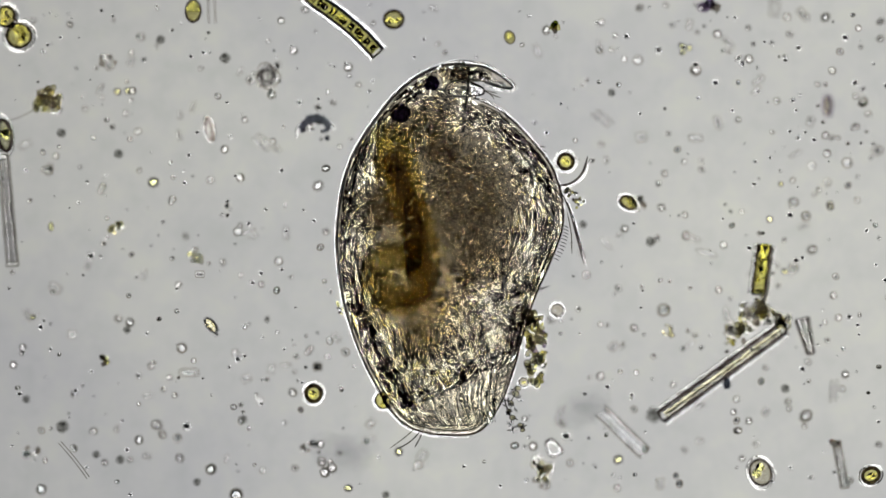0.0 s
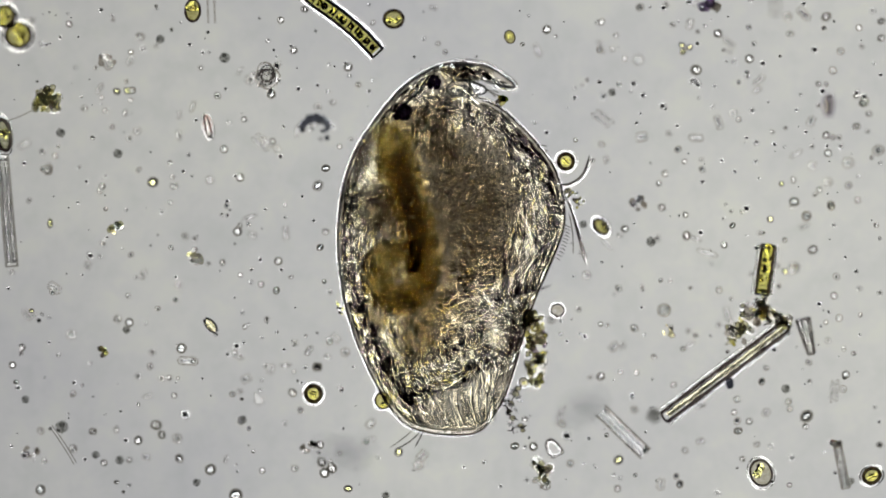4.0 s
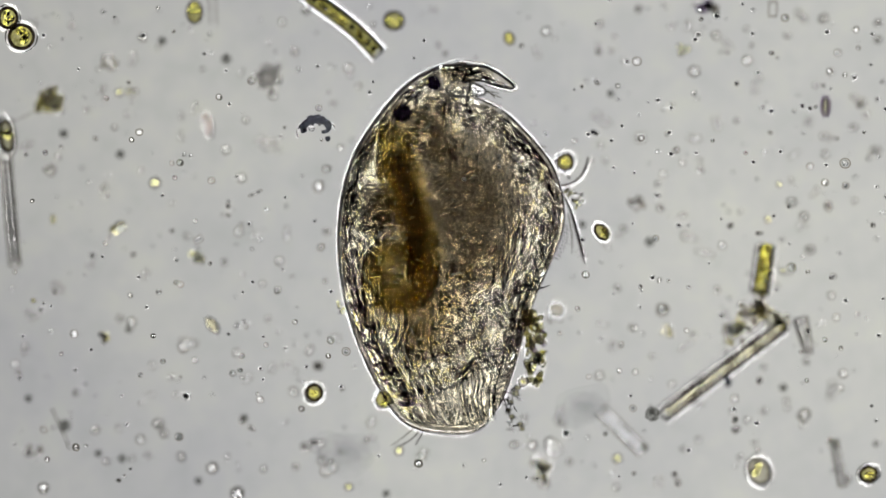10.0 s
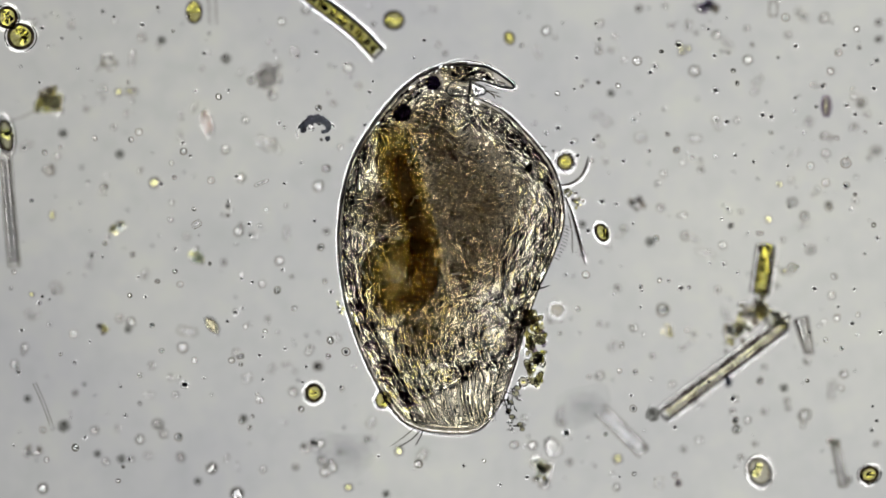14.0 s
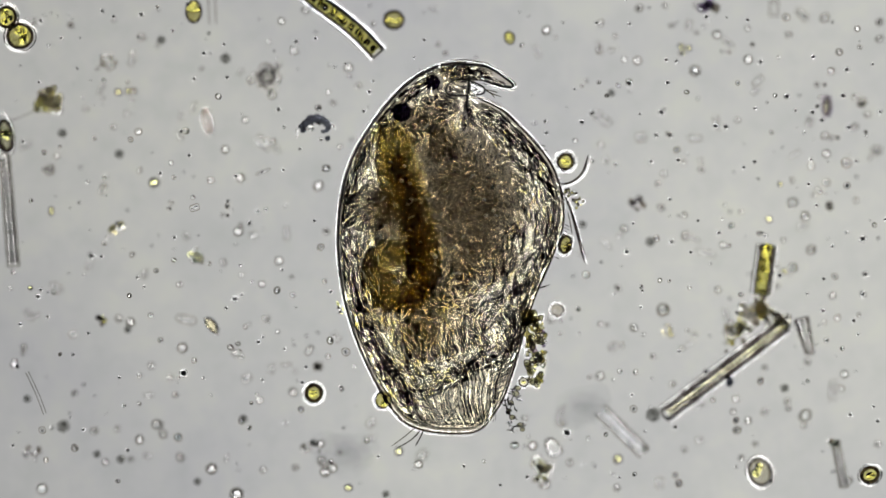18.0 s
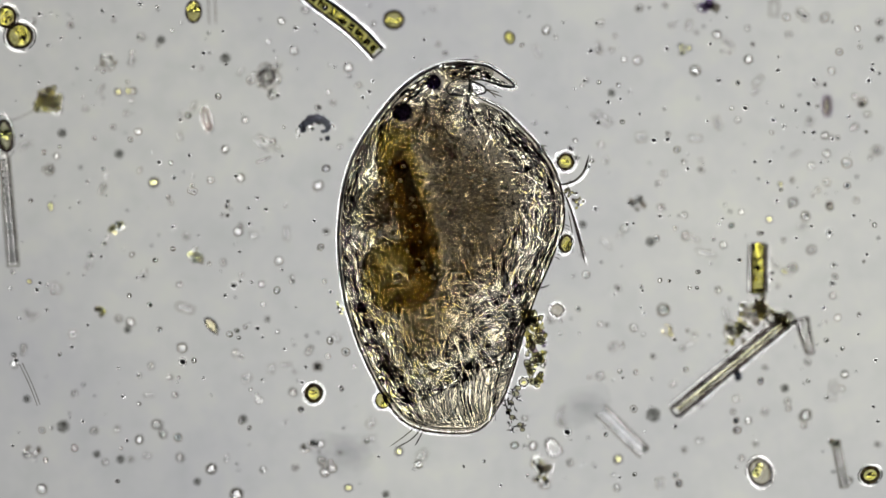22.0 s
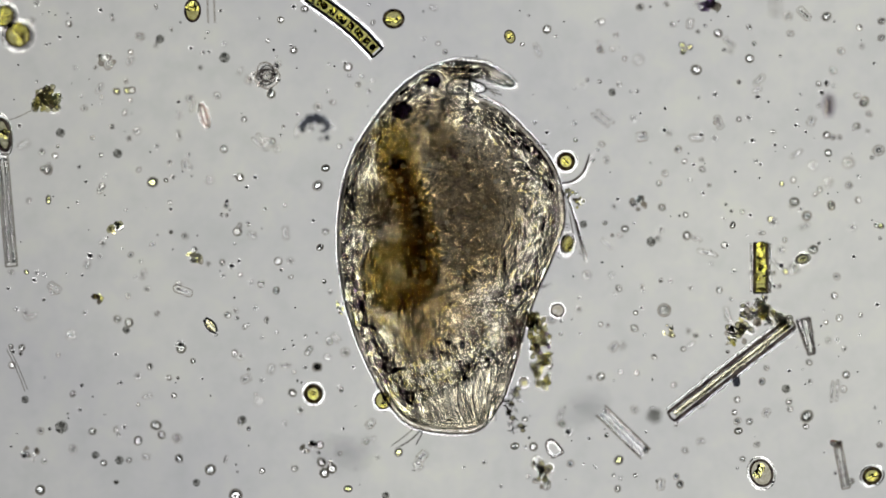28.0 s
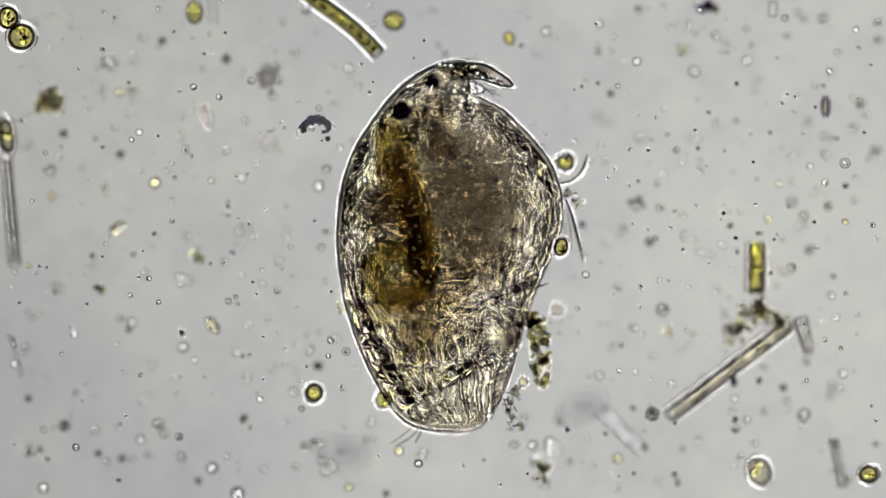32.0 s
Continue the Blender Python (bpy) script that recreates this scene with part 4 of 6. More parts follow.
def crust(name, places, n, label, z=0.024, seed=1, lo=3.0, hi=7.0, dark=True):
    """A crust of small olive cells with thin dark walls, scattered along plan places (x, y, spread)."""
    x0, y0 = places[0][0], places[0][1]
    ob = base(name, P(x0, y0, z), label, "algal crust")
    rnd = random.Random(seed)
    for i in range(n):
        f = rnd.random() * (len(places) - 1)
        k = min(int(f), len(places) - 2)
        f -= k
        a, b = places[k], places[k + 1]
        w = a[2] * (1 - f) + b[2] * f
        x, y = a[0] * (1 - f) + b[0] * f + rnd.uniform(-w, w), a[1] * (1 - f) + b[1] * f + rnd.uniform(-w, w)
        r = rnd.uniform(lo, hi)
        turn = rnd.uniform(0, 180)
        c = P(x, y, z + rnd.uniform(-0.006, 0.006)) - P(x0, y0, z)
        bm = bmesh.new()
        kind = i % 4
        if kind == 3:
            lathe(bm, DROP, 8, 1.0, c, (r * 0.6 * U, r * 0.45 * U, r * 0.5 * U), turn)
            part("grain", bm, M_YBEAD if i % 8 == 3 else M_RIM, ob, smooth=False)
            continue
        blob(bm, c, (r * U, r * 0.75 * U, r * 0.35 * U), 2, 0.25, seed + i, turn)
        if not dark and kind == 1:
            bm.free()
            bm = bmesh.new()
            lathe(bm, DROP, 9, 1.0, c, (r * 0.8 * U, r * 0.6 * U, r * 0.7 * U), turn)
            cell = part("droplet", bm, M_BEAD, ob, "clear droplet", smooth=False)
        else:
            cell = part("cell", bm, (M_OLIVE, M_OLIVE, M_LINE if dark is True and i % 8 == 2 else M_HEM if dark == 2 and i % 12 == 2 else M_OLIVE if dark else M_THIN)[kind] if i % 5 else M_GREEN, ob)
        if kind < 2:
            m = Matrix.Rotation(radians(turn), 3, "Z")
            bm = bmesh.new()
            tube(bm, [c + m @ Vector((r * 1.02 * U * math.cos(t), r * 0.8 * U * math.sin(t), r * 0.2 * U)) for t in [j / 14 * math.tau for j in range(14)]],
                 0.8 * U, 5, 1.0, closed=True, wobble=0.2, seed=i)
            part("cell_wall", bm, (M_WALL if kind == 0 else M_LINE) if dark is True else (M_LINE if kind == 0 else M_LOOP), cell)
            # a clear tube round the cell puts its bright halo into the shape
            if i % 3 == 0:
                bm = bmesh.new()
                tube(bm, [c + m @ Vector((r * 1.34 * U * math.cos(t), r * 1.1 * U * math.sin(t), -r * 0.3 * U)) for t in [j / 14 * math.tau for j in range(14)]],
                     1.1 * U, 4, 0.62, closed=True, wobble=0.2, seed=i)
                part("rim", bm, M_RIM, cell, smooth=False)
    return ob


def frustule(name, x, y, length, width, turn, label, z=0.006, caps=True, wide=1.0, wall=None, fill=None, boat=False, thick=0.2):
    """A small boat or box shaped diatom, turn in degrees anticlockwise from x; wide: the first end over the last."""
    ob = base(name, P(x, y, z), label, "diatom", "small diatoms")
    ob.rotation_euler = (0, 0, radians(turn))
    h, r = length * U / 2, width * U / 2

    def girth(s):
        return math.sqrt(max(0.02, math.sin(math.pi * s))) if boat else wide + (1 - wide) * s
    if fill is not None:
        for off in ((-0.36, 0.36) if width > 14 else (0,)):
            bm = bmesh.new()
            tube(bm, [Vector((h * 0.94 * (2 * i / 14 - 1), off * r * girth(i / 14), 0)) for i in range(15)], r * (0.3 if off else 0.5), 4, 0.62, girth, wobble=0.1)
            part("valve", bm, fill, ob, smooth=False)
    for sgn in (-1, 1):
        bm = bmesh.new()
        off = 0.5 if wall is M_RUST else 0.85
        tube(bm, [Vector((h * (2 * i / 14 - 1) * (0.84 if wall is M_RUST else 1), sgn * r * off * girth(i / 14), 0)) for i in range(15)], r * thick, 6, 1.0, wobble=0.15)
        part("girdle", bm, wall or M_LINE, ob)
        if wall is M_RUST:
            bm = bmesh.new()
            tube(bm, [Vector((h * (2 * i / 14 - 1), sgn * r * 0.98 * girth(i / 14), 0)) for i in range(15)], r * 0.16, 4, 0.62, wobble=0.15)
            part("rim", bm, M_FAINT, ob, "clear tube drawn as a bright outline", smooth=False)
        if caps and not boat:
            bm = bmesh.new()
            k = girth(0 if sgn < 0 else 1)
            tube(bm, [Vector((sgn * h, r * (1.7 * i / 4 - 0.85) * k, 0)) for i in range(5)], r * thick, 6, 1.0)
            part("end_cap", bm, wall or M_LINE, ob)
    return ob


SHARED = {}


def shared(kind):
    """Meshes that alike specks share, of unit radius."""
    if kind not in SHARED:
        bm = bmesh.new()
        if kind == "drop":
            lathe(bm, DROP, 12)
            SHARED[kind] = mesh_of("drop", bm, M_BEAD, False)
        elif kind == "dimdrop":
            lathe(bm, DROP, 12)
            SHARED[kind] = mesh_of("dimdrop", bm, M_DIM, False)
        elif kind == "cleardrop":
            lathe(bm, DROP, 12)
            SHARED[kind] = mesh_of("cleardrop", bm, M_BRIGHT, False)
        elif kind == "ydrop":
            lathe(bm, DROP, 12)
            SHARED[kind] = mesh_of("ydrop", bm, M_YBEAD, False)
        elif kind == "ring":
            tube(bm, [Vector((0.88 * math.cos(a), 0.88 * math.sin(a), 0)) for a in [i / 20 * math.tau for i in range(20)]], 0.17, 6, 1.0, closed=True, wobble=0.1)
            SHARED[kind] = mesh_of("ring", bm, M_LOOP)
        elif kind == "thin":
            tube(bm, [Vector((0.9 * math.cos(a), 0.9 * math.sin(a), 0)) for a in [i / 20 * math.tau for i in range(20)]], 0.13, 6, 1.0, closed=True, wobble=0.1)
            SHARED[kind] = mesh_of("thin", bm, M_THIN)
        elif kind == "halo":
            tube(bm, [Vector((1.25 * math.cos(a), 1.25 * math.sin(a), 0)) for a in [i / 20 * math.tau for i in range(20)]], 0.13, 4, 0.62, closed=True)
            SHARED[kind] = mesh_of("halo", bm, M_FAINT, False)
        elif kind == "capsule":
            loop = [Vector((0.62 * (1 if math.cos(a) > 0 else -1) + 0.38 * math.cos(a), 0.38 * math.sin(a), 0)) for a in [(i + 0.5) / 24 * math.tau for i in range(24)]]
            tube(bm, loop, 0.055, 6, 1.0, closed=True, wobble=0.15)
            SHARED[kind] = mesh_of("capsule", bm, M_THIN)
        elif kind == "streak":
            tube(bm, [Vector((-0.74 + 1.48 * i / 8, 0, 0)) for i in range(9)], 0.18, 4, 0.63, lambda s: min(1, 0.5 + 3 * s, 0.5 + 3 * (1 - s)), wobble=0.06)
            SHARED[kind] = mesh_of("streak", bm, M_DIM, False)
        elif kind == "grain":
            blob(bm, (0, 0, 0), (1, 0.9, 0.6), 2, 0.14, 3)
            SHARED[kind] = mesh_of("grain", bm, M_GRAIN, False)
        elif kind == "flake":
            blob(bm, (0, 0, 0), (1, 1, 0.8), 3, 0.16, 5, 0, 2.6)
            rnd = random.Random(8)
            for k in range(16):
                a, q = rnd.uniform(0, math.tau), 0.85 * math.sqrt(rnd.random())
                blob(bm, (q * math.cos(a), q * math.sin(a), 0.9), [rnd.uniform(0.12, 0.3)] * 3, 1, 0.2, k)
            SHARED[kind] = mesh_of("flake", bm, M_SOFT)
    return SHARED[kind]


def speck_part(name, kind, parent, scale):
    ob = new(name, shared(kind))
    ob.parent = parent
    ob.scale = scale
    return ob


def bead(x, y, r, z=0.008, yellow=False, strong=True, squash=1.0, turn=0):
    """A round droplet or spore: middle coned to shine, in a dark ring."""
    wild = math.sin(x * 12.9898 + y * 78.233) * 43758.5
    wild -= math.floor(wild)
    if z == 0.008:
        z = 0.012 + 0.034 * wild if wild * 13 % 1 < (0.2 if strong else 0.4) else 0.001 + 0.007 * wild
    ob = base("spore", P(x, y, z), "yellowish round spore with dark rim on glass" if yellow else "clear round spore with dark rim on glass", "spore", "round spores")
    squash, turn = squash * (0.8 + 0.2 * wild), turn + 360 * (wild * 7 % 1)
    ob.rotation_euler = (facing(ob.location) @ Matrix.Rotation(radians(turn), 4, "Z")).to_euler()
    s = r * (1.05 if z > 0.04 else 0.88) * U
    d = s * (0.85 if strong or yellow else 0.55 + 0.3 * (wild * 5 % 1))
    speck_part("droplet", "ydrop" if yellow else "cleardrop" if not strong and wild * 11 % 1 < 0.5 else "drop" if strong or wild * 3 % 1 < 0.25 else "dimdrop", ob, (d, d * squash, d))
    speck_part("wall", "ring" if strong else "thin", ob, (s * 1.15, s * 1.15 * squash, s * 1.15))
    return ob


def dot(x, y, r, z=0.010, long=1.0, turn=0, halo=True):
    """A black mineral speck; a clear tube round it is drawn as its bright halo."""
    ob = base("mineral_grain", P(x, y, z), "tiny black mineral grain drifting in the water", "mineral grain", "black grains")
    ob.rotation_euler = (0, 0, radians(turn))
    s = r * 0.8 * U
    speck_part("grain", "grain", ob, (s * long, s, s))
    if halo and r > 2:
        speck_part("rim", "halo", ob, (s * (long + 0.12), s * 1.1, s))
    return ob


def flake(x, y, r, z=0.007):
    """A grey see-through flake of detritus."""
    if r < 7.5 and z < 0.01:
        return bead(x, y, r * 0.9)
    ob = new("detritus_flake", shared("flake"))
    ob.location = P(x, y, z)
    ob.scale = (r * 0.85 * U, r * 0.8 * U, r * 0.8 * U)
    ob.rotation_euler = (0, 0, x * 0.37)
    return tagged(ob, "soft grey rounded detritus flake in the water", "detritus", "grey flakes")


def rodlet(x, y, length, width, turn, z=0.008):
    """A short clear rod-shaped cell, turn in degrees anticlockwise from x."""
    z -= 0.004
    ob = base("rod_cell", P(x, y, z), "short clear rod-shaped cell on glass", "bacterium", "rod-shaped cells")
    ob.rotation_euler = (facing(ob.location) @ Matrix.Rotation(radians(turn), 4, "Z")).to_euler()
    s, w = length * U / 2, width * U / 2
    speck_part("cell", "streak", ob, (s, w / 0.38, w / 0.38))
    speck_part("wall", "capsule", ob, (s * 1.05, w / 0.36, w / 0.38))
    return ob


# ---- what drifts: a slow rise beside the animal's back, a pull towards its gape ----
DRIFTS = []


def flow(x, y):
    """The water's speed at a plan place, in plan units a second."""
    if x < 720:
        return -0.35, -2.5 - 3.6 * max(0.0, min(1.0, x / 430))
    if y > 700 and x < 1200:
        return 0.1, -0.3
    dx, dy = 905 - x, 306 - y
    r = math.hypot(dx, dy)
    v = 9500 / (r + 15)
    return v * dx / max(r, 1), v * dy / max(r, 1)


def drift(ob, x, y, t0, low=False):
    """Let a speck go with the water so that it passes the place (x, y) at t0 seconds; what the gape takes in is swallowed."""
    z = ob.location.z if low else 0.014 + 0.025 * ((x * 0.6180 + y * 0.3819) % 1.0)
    down = 0.5 + 0.5 * math.sin(x + y * 1.7)
    goal = (698 + 50 * down + 17 * math.sin(x * 1.3 + y), 285 + 215 * down)
    places = {}
    for sign in (1, -1):
        px, py, t = float(x), float(y), float(t0)
        places[t] = (px, py)
        last, eaten = t, False
        while 0.0 < t < 32.0 or (t == 0.0 and sign > 0) or (t == 32.0 and sign < 0):
            h = min(0.1, (32.0 - t) if sign > 0 else t)
            if h < 1e-6:
                break
            eaten = eaten or (sign > 0 and math.hypot(px - 905, py - 306) < 70)
            if eaten:
                d = math.hypot(goal[0] - px, goal[1] - py)
                k = min(40.0, 3 * d) / max(d, 1)
                vx, vy = (goal[0] - px) * k, (goal[1] - py) * k
            else:
                vx, vy = flow(px, py)
            px, py, t = px + sign * h * vx, py + sign * h * vy, t + sign * h
            if abs(t - last) >= (1.09 if math.hypot(px - 905, py - 306) < 250 else 1.59) or t < 1e-6 or t > 32 - 1e-6:
                places[round(t, 3)] = (px, py)
                last = t
    spin = radians((x * 7 + y * 3) % 50 - 25) / 16
    rows = []
    for t in sorted(places):
        p = P(places[t][0], places[t][1], z)
        rows.append((min(max(t, 0.0), 32.0), Matrix.Translation(p) @ facing(p) @ Matrix.Rotation(spin * t, 4, "Z")))
    DRIFTS.append((ob, rows))
    return ob


def specks():
    """Spores, flakes and grains that stay where they have settled."""
    bead(1432, 739, 12, 0.004); bead(118, 40, 6); bead(203, 160, 7, yellow=True); bead(222, 159, 7, yellow=True); bead(245, 62, 8, strong=False); bead(188, 112, 10, strong=False)
    flake(395, 100, 11); flake(103, 234, 9.5); flake(194, 223, 5.5); flake(205, 271, 9.5)
    bead(225, 245, 5); bead(70, 268, 5); bead(93, 275, 6, strong=False); bead(382, 168, 6); bead(394, 263, 7); bead(561, 328, 10, 0.004, strong=False); bead(80, 300, 9, 0.003, strong=False); bead(177, 329, 6, 0.006); bead(1535, 178, 9, 0.003, strong=False); bead(1467, 238, 7, 0.006); bead(1218, 417, 8, 0.004); flake(1085, 162, 8); flake(280, 67, 9); bead(283, 772, 8, 0.004)
    bead(352, 118, 5, strong=False); bead(228, 90, 5, strong=False); bead(242, 300, 6, strong=False); flake(165, 118, 4)
    bead(267, 322, 10, yellow=True); bead(173, 337, 6); bead(298, 358, 4); bead(228, 451, 6, strong=False); bead(225, 572, 8)
    bead(391, 465, 6); bead(390, 380, 4, strong=False); bead(399, 381, 4, strong=False); bead(15, 482, 5, strong=False); bead(418, 410, 8)
    dot(155, 453, 5.5); flake(178, 431, 5); dot(133, 358, 2.5); dot(90, 347, 2); dot(84, 75, 2)
    dot(367, 90, 2.5)
    bead(262, 650, 6); bead(318, 618, 9); flake(34, 617, 7); bead(125, 699, 6); bead(305, 702, 5)
    dot(370, 702, 2); flake(105, 758, 13); flake(40, 709, 8); bead(160, 766, 7); bead(67, 765, 7, strong=False)
    bead(273, 755, 10); bead(310, 778, 8, strong=False); bead(241, 782, 8); flake(208, 817, 9); flake(225, 817, 6)
    bead(314, 814, 8); bead(370, 834, 10); bead(67, 870, 9); flake(165, 808, 8); bead(180, 822, 6)
    flake(345, 857, 8); bead(125, 797, 7); bead(415, 880, 12); flake(220, 585, 8)
    bead(440, 139, 6); bead(478, 165, 8); bead(495, 33, 6); bead(472, 70, 4, strong=False); bead(518, 87, 7)
    bead(615, 117, 8); bead(633, 148, 5); bead(561, 188, 6); flake(600, 258, 5); bead(480, 249, 6)
    bead(575, 297, 8); bead(620, 245, 4, strong=False); bead(788, 90, 5, strong=False); flake(775, 75, 5); flake(430, 210, 6)
    flake(240, 62, 4)
    bead(487, 515, 7); bead(513, 491, 5, strong=False); bead(565, 438, 7); bead(575, 410, 6); bead(470, 566, 5)
    bead(582, 605, 7); bead(610, 625, 8, strong=False); bead(578, 633, 5); bead(543, 625, 6); bead(519, 660, 4, strong=False)
    bead(423, 633, 5); dot(625, 651, 2.5); dot(515, 604, 2); bead(560, 651, 8)
    bead(516, 697, 8); bead(530, 728, 6); bead(568, 821, 9); bead(586, 832, 9); bead(573, 840, 9)
    bead(520, 832, 6); flake(462, 836, 6); bead(615, 868, 8, yellow=True); flake(682, 880, 8); bead(705, 803, 8, yellow=True)
    flake(427, 745, 9); flake(648, 784, 6); bead(600, 805, 5, strong=False); bead(565, 790, 7); bead(438, 761, 4.5)
    bead(740, 826, 8)
    bead(969, 50, 8); bead(985, 62, 4, strong=False); bead(1092, 60, 5, strong=False); bead(1063, 86, 6, strong=False); bead(1085, 85, 5, strong=False)
    bead(1108, 102, 5, strong=False); bead(1132, 104, 7.2, strong=False); bead(1135, 10, 7.7, strong=False); bead(1193, 41, 5)
    bead(1210, 78, 6, yellow=True); bead(1223, 82, 6, yellow=True); bead(1212, 89, 6, yellow=True); bead(1274, 57, 8); bead(1235, 122, 10)
    bead(1329, 46, 5); bead(1330, 102, 8); bead(1033, 149, 4, strong=False); bead(1041, 140, 4, strong=False)
    bead(1311, 210, 5); bead(1067, 254, 6.6, strong=False); bead(1238, 54, 4.4, strong=False); bead(1338, 75, 4.4, strong=False)
    bead(1398, 26, 7.7, strong=False); bead(1467, 27, 9); bead(1403, 57, 7, strong=False); bead(1478, 122, 6, strong=False); bead(1453, 147, 5)
    bead(1467, 147, 5, strong=False); bead(1530, 80, 5, strong=False); bead(1521, 168, 6, strong=False); bead(1532, 181, 7); bead(1543, 200, 6.6, strong=False)
    bead(1521, 222, 7); bead(1478, 242, 6, strong=False); bead(1490, 242, 5.5, strong=False); bead(1565, 35, 7); bead(1565, 65, 7)
    bead(1108, 405, 7); bead(1174, 367, 7); flake(1169, 324, 6); flake(1216, 380, 6); bead(1246, 299, 6)
    bead(1245, 282, 5, strong=False); flake(1155, 428, 10); flake(1034, 397, 8); bead(1470, 270, 7); bead(1506, 287, 9.9, strong=False)
    bead(1548, 278, 4); bead(1443, 292, 5.5, strong=False); bead(1410, 357, 9); bead(1432, 382, 9, strong=False); flake(1476, 366, 7)
    bead(1470, 322, 6, strong=False); flake(1455, 335, 6); bead(1447, 344, 5, strong=False); bead(1408, 318, 6, strong=False); bead(1443, 442, 9)
    bead(1410, 474, 7); bead(1556, 398, 5); bead(1285, 434, 6); bead(1300, 399, 6); bead(1349, 413, 5, strong=False)
    flake(1393, 425, 5); bead(1394, 481, 6, yellow=True); bead(1383, 507, 5, strong=False); bead(1276, 514, 6); bead(1560, 265, 11, strong=False)
    flake(1481, 524, 7)
    bead(978, 566, 9, strong=False); bead(1040, 487, 7); bead(1125, 582, 7); bead(1065, 668, 8); flake(1065, 575, 5)
    flake(1077, 577, 4); bead(1160, 633, 5); bead(1212, 619, 5); bead(1234, 595, 5)
    bead(1221, 587, 5, strong=False); bead(1225, 510, 4, strong=False); bead(1195, 683, 6, strong=False); flake(1172, 497, 5); flake(1097, 511, 7)
    bead(1178, 550, 12, strong=False)
    flake(1395, 690, 9); bead(1400, 713, 6); flake(1402, 726, 6); flake(1430, 757, 6); bead(1360, 653, 5)
    bead(1308, 709, 6); flake(1303, 732, 6); bead(1330, 748, 6); bead(1310, 765, 8)
    flake(1318, 815, 6); bead(1510, 855, 7); bead(1502, 665, 7); bead(1436, 643, 6); bead(1437, 677, 4)
    flake(1160, 737, 15, 0.045); bead(1206, 860, 8, strong=False); flake(1470, 604, 5); bead(1562, 790, 6); bead(1145, 800, 6, strong=False)
    bead(912, 792, 8); bead(945, 793, 8); bead(996, 752, 7); bead(1097, 817, 9, yellow=True); bead(1011, 823, 7, strong=False)
    flake(1095, 868, 7); bead(1125, 727, 7, strong=False); flake(930, 744, 6); bead(1078, 730, 5, strong=False)
    for x, y, length, width, turn in ((172, 155, 20, 8, 60), (338, 187, 20, 7, 70), (82, 298, 20, 10, 88), (92, 510, 24, 13, -35), 
                                      (255, 811, 15, 9, -10), (397, 815, 14, 6, 70), (487, 115, 18, 9, 45), (467, 247, 34, 7, -38), (458, 254, 34, 7, -38),
                                      (433, 672, 18, 12, 30), (478, 655, 18, 10, 70), (655, 752, 19, 12, 50), (502, 751, 9, 6, 80), (1224, 40, 19, 11, 80)):
        rodlet(x, y, length, width, turn)
    for x, y, length, width, turn in ((1347, 140, 24, 10, 45), (1343, 158, 17, 9, 40), (1064, 211, 36, 7, -38), (1073, 205, 36, 7, -38), (1075, 282, 14, 8, 100),
                                      (1275, 215, 25, 11, -70), (1235, 243, 25, 11, -5), (1427, 22, 28, 12, -45), (1233, 422, 23, 7, -25), (1255, 448, 36, 8, -17),
                                      (1088, 615, 19, 12, 50), (1243, 783, 15, 9, 10), (1243, 720, 18, 8, 15), (1172, 860, 20, 12, 80), (1477, 695, 36, 6, 86)):
        rodlet(x, y, length, width, turn)
    for x, y, length, width, turn in ((1486, 693, 36, 6, 86), (560, 651, 17, 13, 0), (1138, 241, 20, 15, 8), (747, 810, 22, 14, 50), 
                                      (1360, 732, 15, 11, 60), (1440, 213, 18, 12, 70),  (503, 648, 21, 7, 5), (1120, 795, 26, 6, -40)):
        rodlet(x, y, length, width, turn)
    # settled fine dust, too fine to place one by one
    rnd = random.Random(77)
    dust = []
    for i in range(230):
        x, y = rnd.uniform(5, 1563), rnd.uniform(5, 877)
        if share(x, y) < 1.06:
            continue
        if i % 3:
            r = rnd.choice((1.6, 2, 2.4, 2.8, 3.6)) * U
            dust.append((P(x, y, rnd.uniform(0.003, 0.012)), (r, r * 0.85, r), rnd.uniform(0, 3.14)))
        else:
            dot(x, y, rnd.uniform(1.2, 2.2), z=rnd.uniform(0.004, 0.016), halo=False)
    ob = scatter_mesh("settled_dust", dust, M_FAINT, None, "", cut=True)
    tagged(ob, "fine clear dust settled on the glass slide", "dust", kind="stuff")
    for i in range(150):
        x, y = rnd.uniform(5, 1563), rnd.uniform(5, 877)
        if share(x, y) < 1.08:
            continue
        z = rnd.uniform(0.012, 0.042)
        if i % 3 == 0 or (i % 3 == 1 and x > 1000):
            bead(x, y, rnd.uniform(3.0, 5.0) * (1 if i % 3 == 0 else 1.5), z, strong=i % 3 == 0)
        else:
            dot(x, y, rnd.uniform(2.1, 3.4), z)
    for i in range(110):
        x, y = rnd.uniform(5, 1563), rnd.uniform(5, 877)
        if share(x, y) < 1.06:
            continue
        if i % 3:
            bead(x, y, rnd.uniform(4, 7.5), strong=rnd.random() < 0.15, yellow=i % 29 == 0)
        else:
            rodlet(x, y, rnd.uniform(12, 26), rnd.uniform(6, 10), rnd.uniform(0, 180), 0.004)


